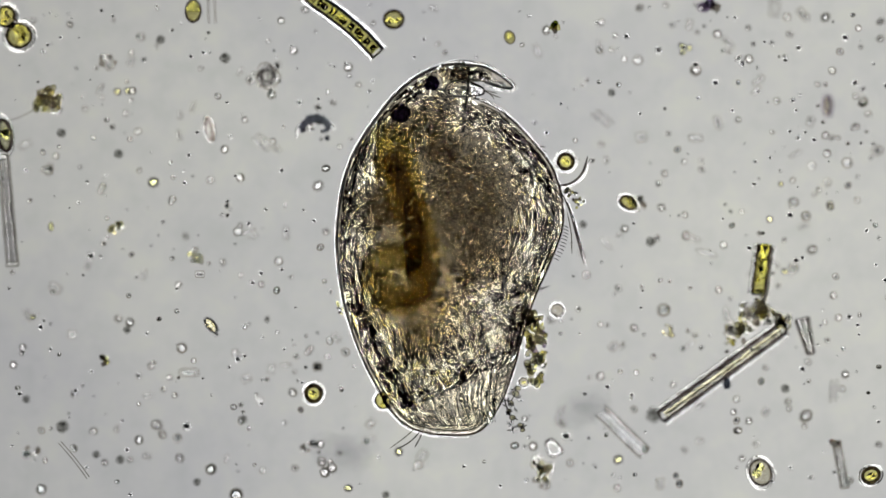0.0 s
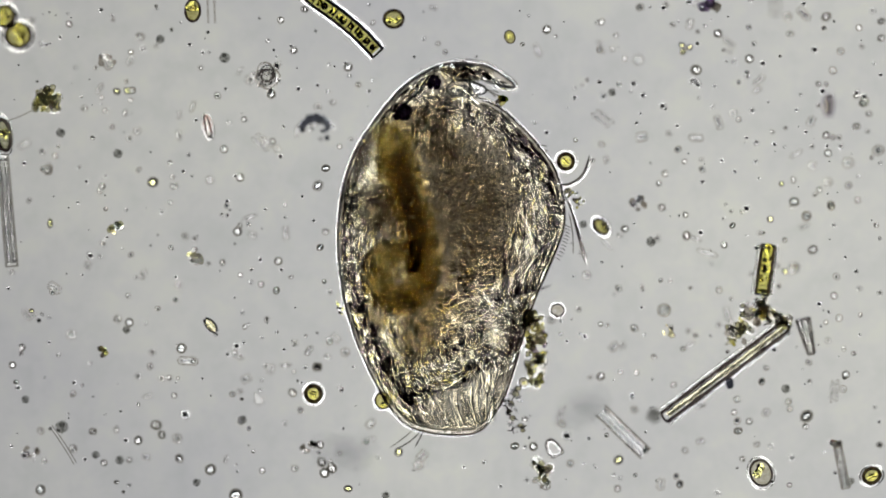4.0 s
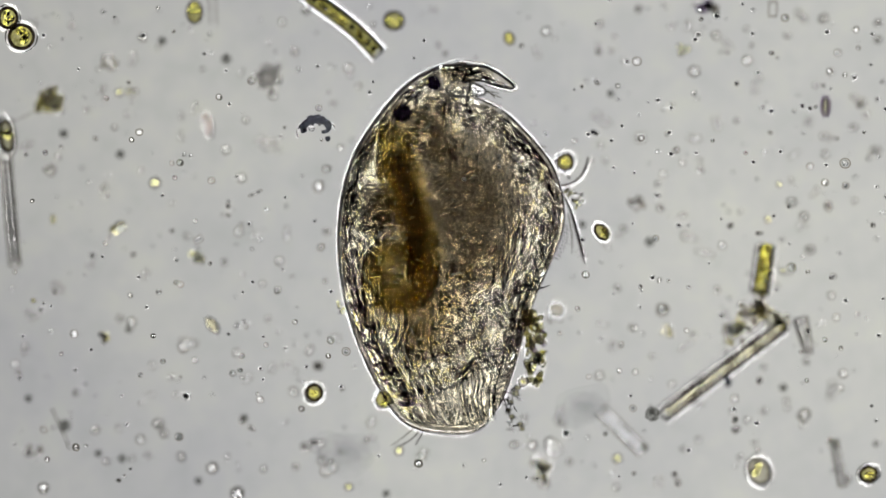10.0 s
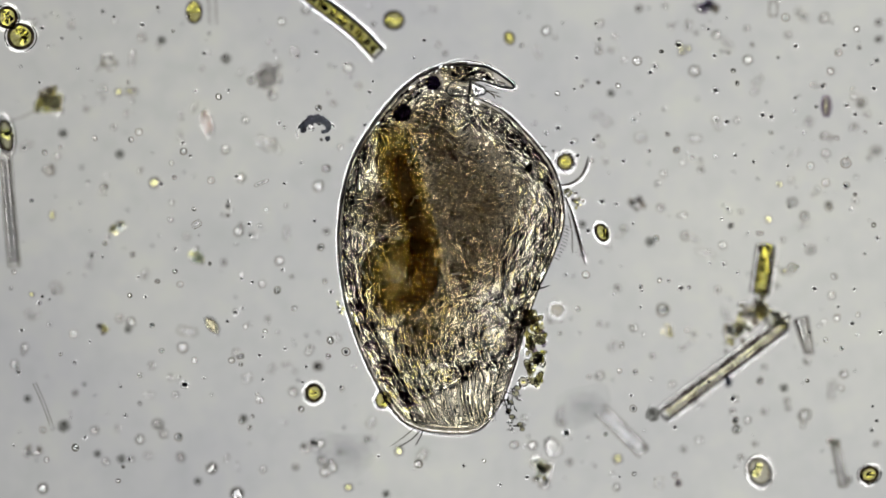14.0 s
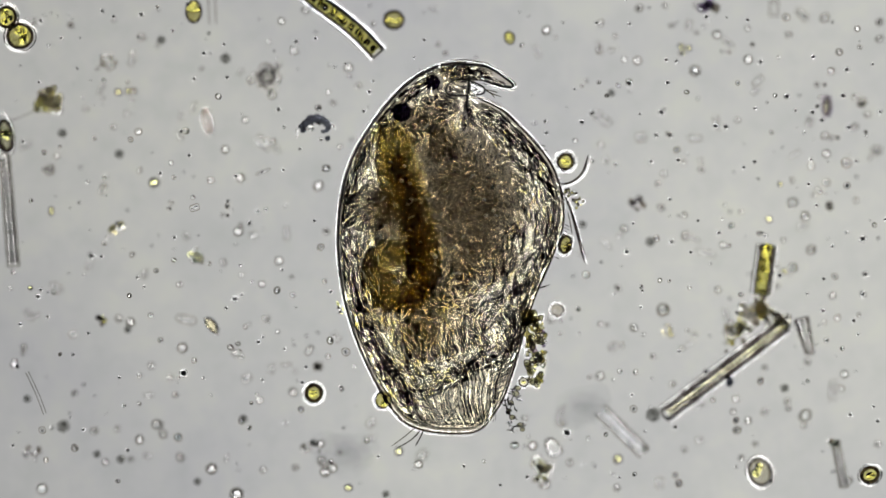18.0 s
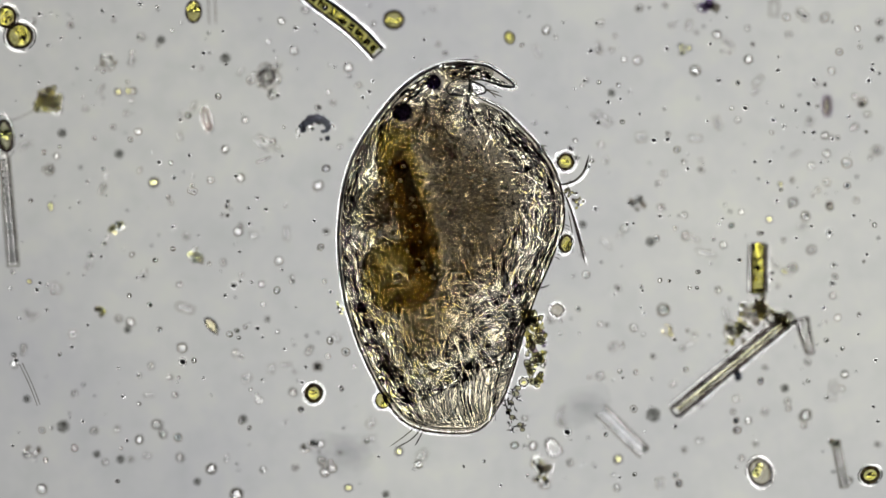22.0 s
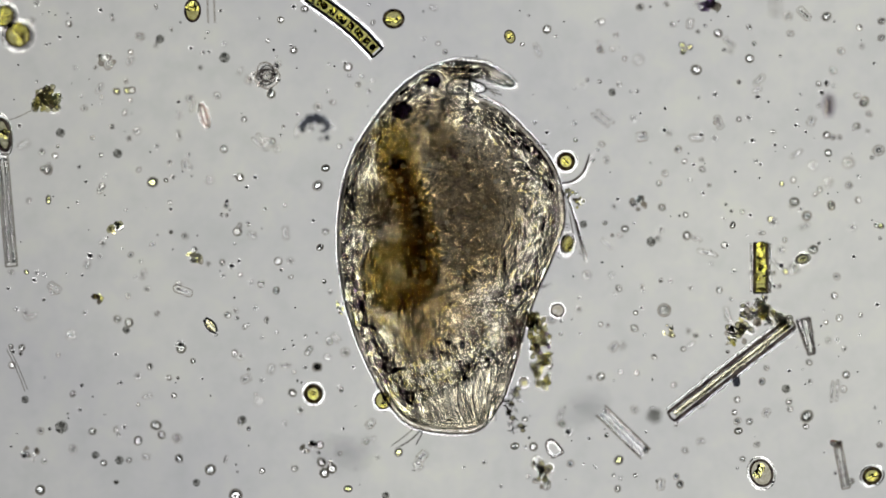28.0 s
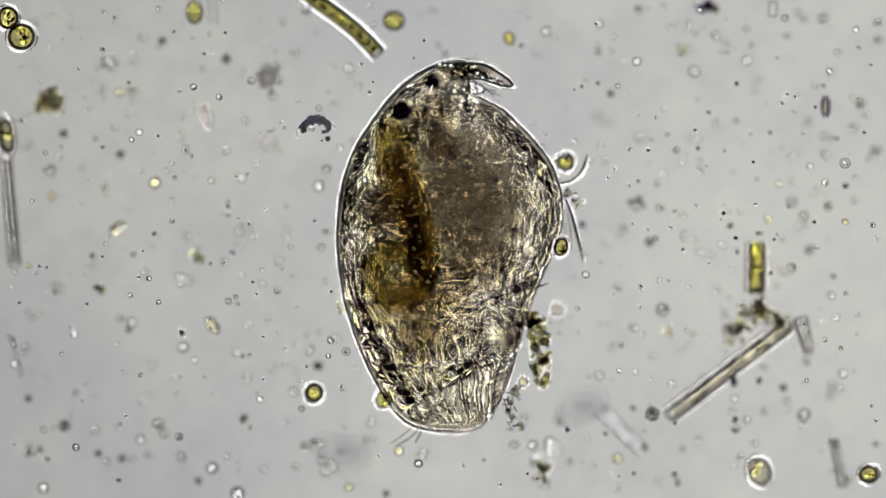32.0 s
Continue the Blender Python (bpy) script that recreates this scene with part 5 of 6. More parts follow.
def swimmers():
    """Grains and spores carried along by the water."""
    drift(clump("algal_clump", 178, 632, 9, 7, "small bright yellow clump of cells in the water", (M_YBEAD, M_GREEN, M_LINE), 0.010, 71, (0.6, 1.0), 0.4, 0.7), 178, 632, 2, True)
    drift(rodlet(330, 651, 34, 13, -20, 0.012), 330, 651, 2, True)
    drift(dot(70, 88, 3.5, z=0.02), 70, 88, 0); drift(dot(250, 103, 4, z=0.02), 250, 103, 0); drift(dot(318, 256, 3, z=0.02), 318, 256, 13); drift(bead(296, 393, 4.5, z=0.018), 296, 393, 13); drift(bead(52, 563, 5, z=0.018, yellow=True), 52, 563, 0)
    drift(dot(413, 560, 5, z=0.02), 413, 560, 13); drift(bead(280, 628, 5, z=0.018), 280, 628, 13); drift(dot(452, 350, 3.5, z=0.02), 452, 350, 22); drift(bead(335, 327, 4, z=0.018), 335, 327, 22); drift(dot(34, 625, 3, z=0.02), 34, 625, 0)
    drift(dot(83, 620, 3, z=0.02), 83, 620, 0); drift(dot(326, 757, 6.5, z=0.02), 326, 757, 0); drift(bead(277, 566, 5, z=0.018), 277, 566, 0); drift(dot(345, 233, 3, z=0.02), 345, 233, 0); drift(dot(398, 179, 2.5, z=0.02), 398, 179, 0)
    drift(dot(528, 180, 4, z=0.02), 528, 180, 0); drift(dot(306, 466, 3, z=0.02), 306, 466, 9); drift(dot(25, 675, 4, z=0.02), 25, 675, 9); drift(bead(407, 670, 6, z=0.018), 407, 670, 9); drift(dot(441, 447, 3, z=0.02), 441, 447, 9)
    drift(dot(223, 840, 3, z=0.02), 223, 840, 9); drift(dot(252, 550, 2.5, z=0.02), 252, 550, 9); drift(bead(20, 654, 5, z=0.018), 20, 654, 13); drift(dot(61, 541, 4, z=0.02), 61, 541, 13); drift(dot(64, 511, 3, z=0.02), 64, 511, 19)
    drift(bead(256, 494, 5, z=0.018), 256, 494, 32); drift(dot(117, 581, 3, z=0.02), 117, 581, 32); drift(bead(412, 527, 5, z=0.018), 412, 527, 32); drift(dot(391, 466, 3, z=0.02), 391, 466, 32); drift(dot(136, 713, 3, z=0.02), 136, 713, 32)
    drift(dot(200, 612, 2.5, z=0.02), 200, 612, 32)
    drift(bead(173, 258, 4, z=0.018), 173, 258, 32); drift(dot(430, 632, 3, z=0.02), 430, 632, 0); drift(bead(512, 462, 5, z=0.018), 512, 462, 28); drift(dot(418, 410, 2.5, z=0.02), 418, 410, 28); drift(dot(560, 137, 3, z=0.02), 560, 137, 6)
    drift(dot(642, 188, 3, z=0.02), 642, 188, 19); drift(dot(528, 256, 2.5, z=0.02), 528, 256, 19)
    drift(bead(1012, 123, 4.5, z=0.018), 1012, 123, 13); drift(dot(1097, 227, 4, z=0.02), 1097, 227, 13); drift(bead(1195, 71, 4.5, z=0.018), 1195, 71, 13); drift(bead(1240, 482, 5, z=0.018), 1240, 482, 22); drift(dot(1048, 87, 4, z=0.02), 1048, 87, 22)
    drift(dot(1483, 470, 5, z=0.02), 1483, 470, 22); drift(dot(1172, 382, 3.5, z=0.02), 1172, 382, 22); drift(dot(1062, 215, 3.5, z=0.02), 1062, 215, 22); drift(bead(1140, 242, 6, z=0.018), 1140, 242, 10)
    drift(dot(1271, 144, 5, z=0.02), 1271, 144, 0); drift(dot(1319, 111, 4.5, z=0.02), 1319, 111, 0); drift(dot(1502, 63, 5, z=0.02), 1502, 63, 0); drift(dot(1403, 231, 3, z=0.02), 1403, 231, 0); drift(dot(1418, 242, 4, z=0.02), 1418, 242, 0)
    drift(dot(1552, 253, 3.5, z=0.02), 1552, 253, 0); drift(dot(1358, 71, 2.5, z=0.02), 1358, 71, 0); drift(dot(1240, 172, 3, z=0.02), 1240, 172, 0); drift(dot(1345, 117, 2.5, z=0.02), 1345, 117, 0); drift(dot(995, 182, 2.5, z=0.02), 995, 182, 0)
    drift(dot(1230, 524, 4.5, z=0.02), 1230, 524, 13); drift(dot(1088, 166, 5, z=0.02), 1088, 166, 19); drift(dot(1522, 517, 5, z=0.02), 1522, 517, 19); drift(dot(1485, 170, 4, z=0.02), 1485, 170, 19); drift(dot(1425, 282, 3, z=0.02), 1425, 282, 19)
    drift(dot(1180, 120, 3, z=0.02), 1180, 120, 19); drift(dot(1100, 60, 3, z=0.02), 1100, 60, 19); drift(dot(1420, 515, 2.5, z=0.02), 1420, 515, 19); drift(bead(1390, 466, 4, z=0.018), 1390, 466, 13)
    drift(dot(1303, 17, 4, z=0.02), 1303, 17, 6); drift(dot(984, 240, 5, z=0.02), 984, 240, 6); drift(dot(1190, 395, 4, z=0.02), 1190, 395, 6); drift(dot(1348, 772, 3, z=0.02), 1348, 772, 6); drift(dot(1260, 43, 4.5, z=0.02), 1260, 43, 9)
    drift(dot(1200, 350, 5, z=0.02), 1200, 350, 9); drift(dot(1098, 213, 4, z=0.02), 1098, 213, 9); drift(dot(1265, 266, 3.5, z=0.02), 1265, 266, 9); drift(dot(1380, 265, 3, z=0.02), 1380, 265, 9)
    drift(dot(1288, 377, 5.5, z=0.02), 1288, 377, 32); drift(dot(1118, 328, 3.5, z=0.02), 1118, 328, 32); drift(dot(1167, 205, 3.5, z=0.02), 1167, 205, 32); drift(bead(1506, 392, 6, z=0.018, yellow=True), 1506, 392, 32); drift(dot(1455, 440, 3.5, z=0.02), 1455, 440, 32)
    drift(dot(1215, 442, 3.5, z=0.02), 1215, 442, 32); drift(dot(1385, 415, 3, z=0.02), 1385, 415, 32); drift(dot(1345, 360, 3, z=0.02), 1345, 360, 32); drift(dot(1530, 170, 3, z=0.02), 1530, 170, 32)
    drift(dot(1244, 237, 4, z=0.02), 1244, 237, 28); drift(dot(1172, 407, 4, z=0.02), 1172, 407, 28); drift(dot(1095, 352, 3, z=0.02), 1095, 352, 28); drift(dot(1558, 540, 3.5, z=0.02), 1558, 540, 28); drift(dot(1300, 395, 3, z=0.02), 1300, 395, 28)
    drift(dot(1480, 150, 3, z=0.02), 1480, 150, 28); drift(dot(1350, 290, 3, z=0.02), 1350, 290, 28); drift(dot(1130, 160, 3, z=0.02), 1130, 160, 28)
    drift(dot(1004, 775, 6.5, z=0.02), 1004, 775, 0); drift(dot(933, 854, 3, z=0.02), 933, 854, 0); drift(dot(1078, 687, 4, z=0.02), 1078, 687, 0); drift(dot(1037, 700, 3, z=0.02), 1037, 700, 0); drift(dot(1340, 325, 3.5, z=0.02), 1340, 325, 0)
    drift(dot(1368, 278, 3, z=0.02), 1368, 278, 0); drift(dot(1386, 302, 2.5, z=0.02), 1386, 302, 0); drift(dot(1540, 408, 3, z=0.02), 1540, 408, 0); drift(dot(1234, 815, 3.5, z=0.02), 1234, 815, 9)
    drift(dot(1080, 625, 3.5, z=0.02), 1080, 625, 9); drift(dot(1430, 250, 3, z=0.02), 1430, 250, 25); drift(dot(1300, 320, 3, z=0.02), 1300, 320, 25); drift(dot(1120, 300, 3, z=0.02), 1120, 300, 25); drift(bead(1230, 210, 4, z=0.018), 1230, 210, 25)
    drift(dot(1375, 640, 3.5, z=0.02), 1375, 640, 30); drift(dot(1460, 590, 3, z=0.02), 1460, 590, 30)


def hind_scrap():
    """Bent dark threads and a few clear cells that hang from the hind edge."""
    ob = base("algal_scrap", P(916, 722, 0.026), "ragged dark threads and clear cells at the hind edge", "algal crust")
    rnd = random.Random(61)
    for i in range(34):
        f = rnd.random()
        x, y = 919 - 16 * math.sin(math.pi * f) + rnd.uniform(-8, 8), 686 + 80 * f + rnd.uniform(-3, 3)
        a = rnd.uniform(0, math.tau)
        z = 0.026 + rnd.uniform(-0.007, 0.007)
        pts = []
        for _ in range(5):
            pts.append(P(x, y, z) - P(916, 722, 0.026))
            a += rnd.uniform(-0.9, 0.9)
            x, y = x + 3.2 * math.cos(a), y + 3.2 * math.sin(a)
        bm = bmesh.new()
        kind = i % 3
        tube(bm, spline(pts, 3), (1.2 if kind < 2 else 1.8) * U, 5 if kind < 2 else 4, 0.9 if kind < 2 else 0.62, lambda t: 0.4 + 0.6 * min(1, 4 * t, 4 * (1 - t)))
        part("thread", bm, (M_WALL, M_LINE, M_DIM)[kind], ob, smooth=kind < 2)
    for x, y, r in ((914, 700, 6), (905, 716, 5), (908, 742, 5), (922, 756, 5), (918, 690, 5), (926, 764, 4), (902, 730, 4)):
        bm = bmesh.new()
        blob(bm, P(x, y, 0.026) - P(916, 722, 0.026), (r * U, r * 0.8 * U, r * 0.4 * U), 2, 0.2, x)
        cell = part("cell", bm, M_OLIVE, ob, "small olive cell")
        bm = bmesh.new()
        c = P(x, y, 0.026) - P(916, 722, 0.026)
        tube(bm, [c + Vector((r * 1.05 * U * math.cos(t), r * 0.85 * U * math.sin(t), 0)) for t in [j / 14 * math.tau for j in range(14)]], 0.9 * U, 5, 1.0, closed=True, wobble=0.2, seed=x)
        part("cell_wall", bm, M_LINE, cell)


def passers():
    """More specks that the feeding current carries past, and single ones that the eye can follow."""
    rnd = random.Random(29)
    for i in range(44):
        x, y, t = rnd.uniform(1010, 1550), rnd.uniform(20, 560), rnd.uniform(1, 31)
        if math.hypot(x - 905, y - 306) < 140:
            continue
        drift(dot(x, y, rnd.uniform(2.4, 4.6), z=0.02) if i % 4 else bead(x, y, rnd.uniform(3.2, 5), z=0.018), x, y, t)
    for i in range(16):
        x, y, t = rnd.uniform(20, 560), rnd.uniform(20, 860), rnd.uniform(1, 31)
        drift(dot(x, y, rnd.uniform(2.2, 3.8), z=0.02) if i % 3 else bead(x, y, rnd.uniform(3.2, 5), z=0.018), x, y, t)
    for x, y, t in ((1172, 111, 2), (1214, 124, 1), (1167, 174, 6.5), (1112, 201, 8.5), (1048, 151, 10.4), (1226, 166, 10.4), (1210, 235, 20.4), (1231, 235, 20.4), (1412, 237, 24), (1525, 128, 24), (1518, 147, 24)):
        drift(dot(x, y, 4.2, z=0.02), x, y, t)
    drift(bead(1039, 202, 6, z=0.02), 1039, 202, 20.4)


def algae():
    """The larger algae, diatoms and heaps; returns those that move."""
    moving = {}
    moving["rod"] = glass_rod("diatom_rod", 270, 28, P(1290, 655, 0.012), "long clear straight diatom rod with a cream middle", yellow=False, seed=4)
    bm = bmesh.new()
    blob(bm, (-6 * U, -21 * U, 0), (7 * U, 11 * U, 5 * U), 3, 0.12, 3, -35)
    part("attached_cell", bm, M_SMOKE, moving["rod"], "dark oval cell stuck to the rod")
    moving["chain"] = algal_chain("algal_filament", [(-44 * U, 0, 0), (-15 * U, 0, 0), (15 * U, 0, 0), (44 * U, 0, 0)], 30, P(1354, 478, 0.013),
                                  "short yellow-green box-celled filament standing from debris", 5, 3)
    crust("debris_clump", [(1350, 534, 9), (1350, 552, 17), (1336, 564, 22), (1314, 582, 20), (1300, 604, 12)], 100, "olive and clear debris heap between diatom rods", 0.008, 13, 2.4, 8.0, False)
    crust("debris_clump", [(1368, 560, 9), (1378, 568, 13), (1390, 572, 9), (1402, 568, 6)], 40, "clear and rusty debris scraps at the rod tip", 0.008, 43, 2.2, 7.0, False)
    algal_chain("algal_filament", [P(x, y, 0.02) - P(610, 40, 0.02) for x, y in ((520, -34), (556, -4), (600, 28), (638, 60), (668, 92))], 29, P(610, 40, 0.014),
                "yellow-green segmented algal filament with dark walls", 15, 6)
    round_cell("algal_cell", 3, 26, 19, 21, "olive round algal cell beside a larger one", 0.034, seed=2, walls=0.3)
    round_cell("algal_cell", 27, 60, 25, 24, "large olive round algal cell with dark wall", 0.034, seed=3, walls=0.26)
    round_cell("algal_cell", 338, 16, 15, 22, "amber oval algal cell with dark wall", 0.012, seed=4, walls=0.25, halo=False)
    round_cell("algal_cell", 553, 699, 17, 18, "dark-walled round cell with a yellow middle", 0.020, seed=5, walls=0.42, lumps=1)
    round_cell("algal_cell", 677, 711, 15, 16, "yellow round cell against the carapace", 0.020, seed=6, walls=0.2)
    round_cell("algal_cell", 1003, 285, 17, 17, "round cell with black wall and golden middle", 0.014, seed=7, walls=0.42, lumps=1)
    round_cell("algal_cell", 1351, 840, 21, 26, "oval green cell with thin dark wall", 0.012, turn=20, seed=8, walls=0.2, lumps=2, body=M_PLASM)
    round_cell("algal_cell", 1548, 845, 19, 16, "dark oval cell with a yellow middle", 0.022, turn=20, seed=9, walls=0.4, lumps=1)
    round_cell("algal_cell", 696, 31, 20, 18, "curled yellow-green cell with dark wall", 0.010, seed=10, walls=0.3, halo=False, lumps=2)
    round_cell("algal_cell", 903, 63, 10, 13, "small yellow oval cell", 0.012, turn=20, seed=11, walls=0.22, halo=False, lumps=1)
    round_cell("algal_cell", 988, 550, 12.5, 12, "clear round cell with a thin dark wall", 0.014, seed=12, walls=0.2, body=M_SHELL, lumps=0)
    crust("algal_clump", [(68, 160, 12), (82, 168, 14), (92, 178, 10), (75, 182, 16), (62, 186, 8)], 62, "ragged olive clump of tiny cells", 0.009, 17, 3.0, 7.5, 2)
    clump("algal_clump", 199, 402, 14, 10, "small brownish clump of four cells", (M_OLIVE, M_AMBER, M_RIM), 0.010, 14, (1.1, 0.8), 0.25, 0.5)
    clump("debris_clump", 344, 453, 15, 12, "clear and dark clump of small grains", (M_BEAD, M_LOOP, M_BEAD, M_YBEAD, M_OLIVE), 0.008, 15, (0.9, 1.1), 0.2, 0.4)
    ob = base("debris_clump", P(470, 132, 0.007), "clear concentric rings of slime with small droplets", "debris")
    for rad, w, m, lump in ((21, 1.5, M_THIN, 0.14), (16, 2.0, M_DIM, 0.1), (12, 2.2, M_LINE, 0.06), (8.5, 1.6, M_DIM, 0.05), (5, 1.2, M_LOOP, 0.05)):
        bm = bmesh.new()
        tube(bm, [Vector((rad * U * (1 + lump * math.sin(3 * k / 4 + rad)) * math.cos(k * math.tau / 26), rad * U * (1 + lump * math.cos(k / 2 + rad)) * math.sin(k * math.tau / 26), 0)) for k in range(26)],
             w * U, 4 if m is M_RIM else 6, 0.62 if m is M_RIM else 1.0, closed=True, wobble=0.25, seed=int(rad))
        part("ring", bm, m, ob, smooth=m is not M_RIM)
    for x, y, rx, ry, turn in ((0, 0, 3, 3, 0), (-24, 4, 4, 4, 0), (18, 17, 4, 7, 20), (20, -8, 5, 5, 0), (6, -28, 4, 9, -20), (-14, -17, 4, 4, 0)):
        bm = bmesh.new()
        lathe(bm, DROP, 10, 1.0, (x * U, y * U, 2 * U), (rx * U, ry * U, rx * U), turn)
        part("droplet", bm, M_BEAD, ob, smooth=False)
    clump("debris_clump", 186, 108, 13, 7, "pale clear clump of small bubbles", (M_BEAD, M_THIN, M_THIN), 0.007, 36, (1.2, 0.9), 0.25, 0.45)
    clump("debris_clump", 50, 806, 13, 9, "pale clear clump of small grains", (M_BEAD, M_LOOP, M_BEAD, M_THIN), 0.006, 17, (1, 1), 0.2, 0.45)
    clump("debris_clump", 545, 793, 13, 9, "pale clear clump of small grains", (M_BEAD, M_LOOP, M_BEAD, M_THIN), 0.006, 18, (1.2, 0.7), 0.2, 0.45)
    crust("debris_clump", [(952, 822, 7), (964, 836, 10), (958, 850, 12), (966, 862, 6)], 40, "pale and olive clump of soft grains", 0.008, 19, 3.0, 8.0, False)
    clump("debris_clump", 1185, 588, 11, 9, "small brownish clump of grains", (M_OLIVE, M_RIM, M_AMBER), 0.008, 20, (1, 1.2), 0.25, 0.5)
    clump("debris_clump", 1128, 360, 15, 10, "pale clear clump of small rings", (M_BEAD, M_LOOP, M_BEAD, M_THIN), 0.006, 21, (1, 1), 0.2, 0.4)
    clump("debris_clump", 1262, 6, 17, 8, "brownish grey clump of soft grains", (M_HEM, M_THIN, M_HEM, M_DIM, M_LOOP), 0.006, 33, (1.0, 0.7), 0.3, 0.55)
    moving["crust"] = crust("green_deposit", [(938, 556, 7), (948, 580, 15), (952, 612, 17), (950, 645, 17), (946, 680, 13)], 130, "olive green crust of cells along the belly edge", 0.026, 5, 3.0, 8.0, 2)
    round_cell("algal_cell", 928, 679, 9, 9, "small clear round cell with dark wall beside the crust", 0.024, seed=41, walls=0.3, body=M_SHELL, lumps=1)
    hind_scrap()
    crust("green_deposit", [(1003, 338, 4), (1014, 345, 8), (1030, 352, 6), (1022, 372, 6)], 26, "dark scraps caught on the bristles", 0.022, 7, 2.0, 4.2)
    clump("green_deposit", 602, 550, 9, 9, "yellow grains stuck to the back", (M_YBEAD, M_LINE, M_RIM), 0.020, 25, (0.9, 1.8), 0.2, 0.45)
    moving["boat"] = frustule("diatom", 367, 228, 48, 19, 102, "boat-shaped clear diatom with brown seam lines", 0.007, boat=True, wall=M_RUST, fill=M_SILICA, thick=0.2)
    frustule("diatom", 370, 577, 31, 17, -50, "small oblong amber diatom with dark walls", 0.010, boat=True, wall=M_WALL, fill=M_AMBER, thick=0.24)
    frustule("diatom", 1433, 597, 64, 14.5, -76, "clear wedge-shaped diatom with dark edges", 0.006, wide=2.0, fill=M_SILICA, thick=0.28)
    frustule("diatom", 1494, 826, 84, 17, -79, "thin clear needle-shaped diatom beside a round cell", 0.008, wall=M_LOOP, fill=M_SILICA, thick=0.2)
    clump("debris_clump", 1483, 787, 7, 8, "rusty scrap at the end of a thin diatom", (M_OLIVE, M_RUST, M_RIM), 0.011, 51, (1.3, 0.7), 0.3, 0.6)
    frustule("diatom", 1105, 767, 112, 27, -44, "long pale diatom with two grey lines", 0.006, caps=False, wall=M_LOOP, fill=M_DIM, thick=0.14)
    frustule("diatom", 1471, 185, 36, 16, 90, "short brownish bar-shaped diatom", 0.052, wall=M_HEM, fill=M_AMBER, boat=True, thick=0.4)
    frustule("diatom", 1376, 10, 26, 16, 88, "small clear box-shaped diatom", 0.055, wall=M_THIN)
    frustule("diatom", 371, 12, 52, 14, 92, "faint clear bar-shaped diatom", 0.006, caps=False, wall=M_THIN)
    frustule("diatom", 7, 372, 200, 24, -85, "long clear needle-shaped diatom with grey walls", 0.008, wall=M_LOOP, fill=M_SILICA, thick=0.14)
    round_cell("algal_cell", 1, 238, 14, 33, "brown spindle-shaped cell with dark wall", 0.012, turn=8, seed=31, walls=0.3, body=M_OLIVE)
    # thin grey see-through veils, thicker towards their middles
    for x, y, rx, ry, turn, seed in ((1030, 728, 52, 36, 20, 1), (604, 806, 60, 38, -10, 2)):
        bm = bmesh.new()
        for k in range(5):
            blob(bm, (2 * k * U, -k * U, 0.0), (rx * U * (1 - 0.17 * k), ry * U * (1 - 0.17 * k), 0.003 - 0.0004 * k), 3, 0.22, seed + 0.3 * k, turn, 1.5)
        thing("grey_veil", bm, M_SMEAR, P(x, y, 0.046), "faint grey see-through veil in the water", "mucus", "mucus veils")
    bm = bmesh.new()
    tube(bm, spline([P(x, y, 0.007) for x, y in ((-4, 214), (22, 208), (48, 196), (68, 190))], 6), 0.9 * U, 6, 1.0)
    thing("slime_thread", bm, M_THIN, None, "thin pale thread between a cell and an algal clump", "thread")
    # curled scrap
    ob = base("curled_scrap", P(555, 218, 0.036), "dark curled crescent-shaped scrap with a clear middle", "debris")
    curl = spline([P(x, y, 0.036) - P(555, 218, 0.036) for x, y in ((533, 233), (533, 222), (543, 212), (556, 208), (569, 211), (578, 219), (576, 229), (566, 231))], 7)
    bm = bmesh.new()
    tube(bm, curl, 7.4 * U, 10, 0.6, lambda s: 0.45 + 0.6 * math.sin(math.pi * min(1, s * 1.1 + 0.05)), wobble=0.22, seed=4)
    part("curl", bm, M_SMOKE, ob, "dark blue-grey crescent")
    bm = bmesh.new()
    blob(bm, P(577, 243, 0.036) - P(555, 218, 0.036), (5 * U, 5 * U, 4 * U), 2, 0.15, 2)
    part("curl", bm, M_SMOKE, ob, "dark blue-grey lobe")
    # the white surround of the curl is put into a clear tube
    bm = bmesh.new()
    tube(bm, [p * 1.45 + Vector((0, -2 * U, -2 * U)) for p in curl[:38]], 1.5 * U, 4, 0.62, wobble=0.3, seed=5)
    part("rim", bm, M_FAINT, ob, "clear tube drawn as a bright outline", smooth=False)
    for x, y, r in ((548, 224, 6), (562, 216, 4), (536, 228, 4)):
        bm = bmesh.new()
        lathe(bm, DROP, 10, r * U, P(x, y, 0.038) - P(555, 218, 0.036))
        part("droplet", bm, M_BEAD, ob, "clear bright droplet", smooth=False)
    # clear empty shell
    ob = base("empty_shell", P(983, 796, 0.006), "clear teardrop-shaped empty shell with thin wall", "shell")
    loop = spline([P(x, y, 0) - P(983, 796, 0) for x, y in ((976, 780), (986, 786), (998, 802), (990, 808), (978, 812), (969, 798), (968, 786))], 5, True)
    bm = bmesh.new()
    tube(bm, loop, 1.6 * U, 6, 1.0, closed=True, wobble=0.1)
    part("wall", bm, M_LINE, ob, "dark thin wall")
    bm = bmesh.new()
    tube(bm, [p * 0.82 for p in loop], 1.7 * U, 4, 0.62, closed=True)
    part("lining", bm, M_RIM, ob, "clear bright lining", smooth=False)
    # the needle that drifts away and the green cell that travels
    bm = bmesh.new()
    for off in (-2.6, 2.6):
        tube(bm, [Vector(((i / 20 - 0.5) * 80 * U, math.sin(i / 20 * 3) * 1.5 * U + off * U, 0)) for i in range(21)], 0.85 * U, 6, 1.0)
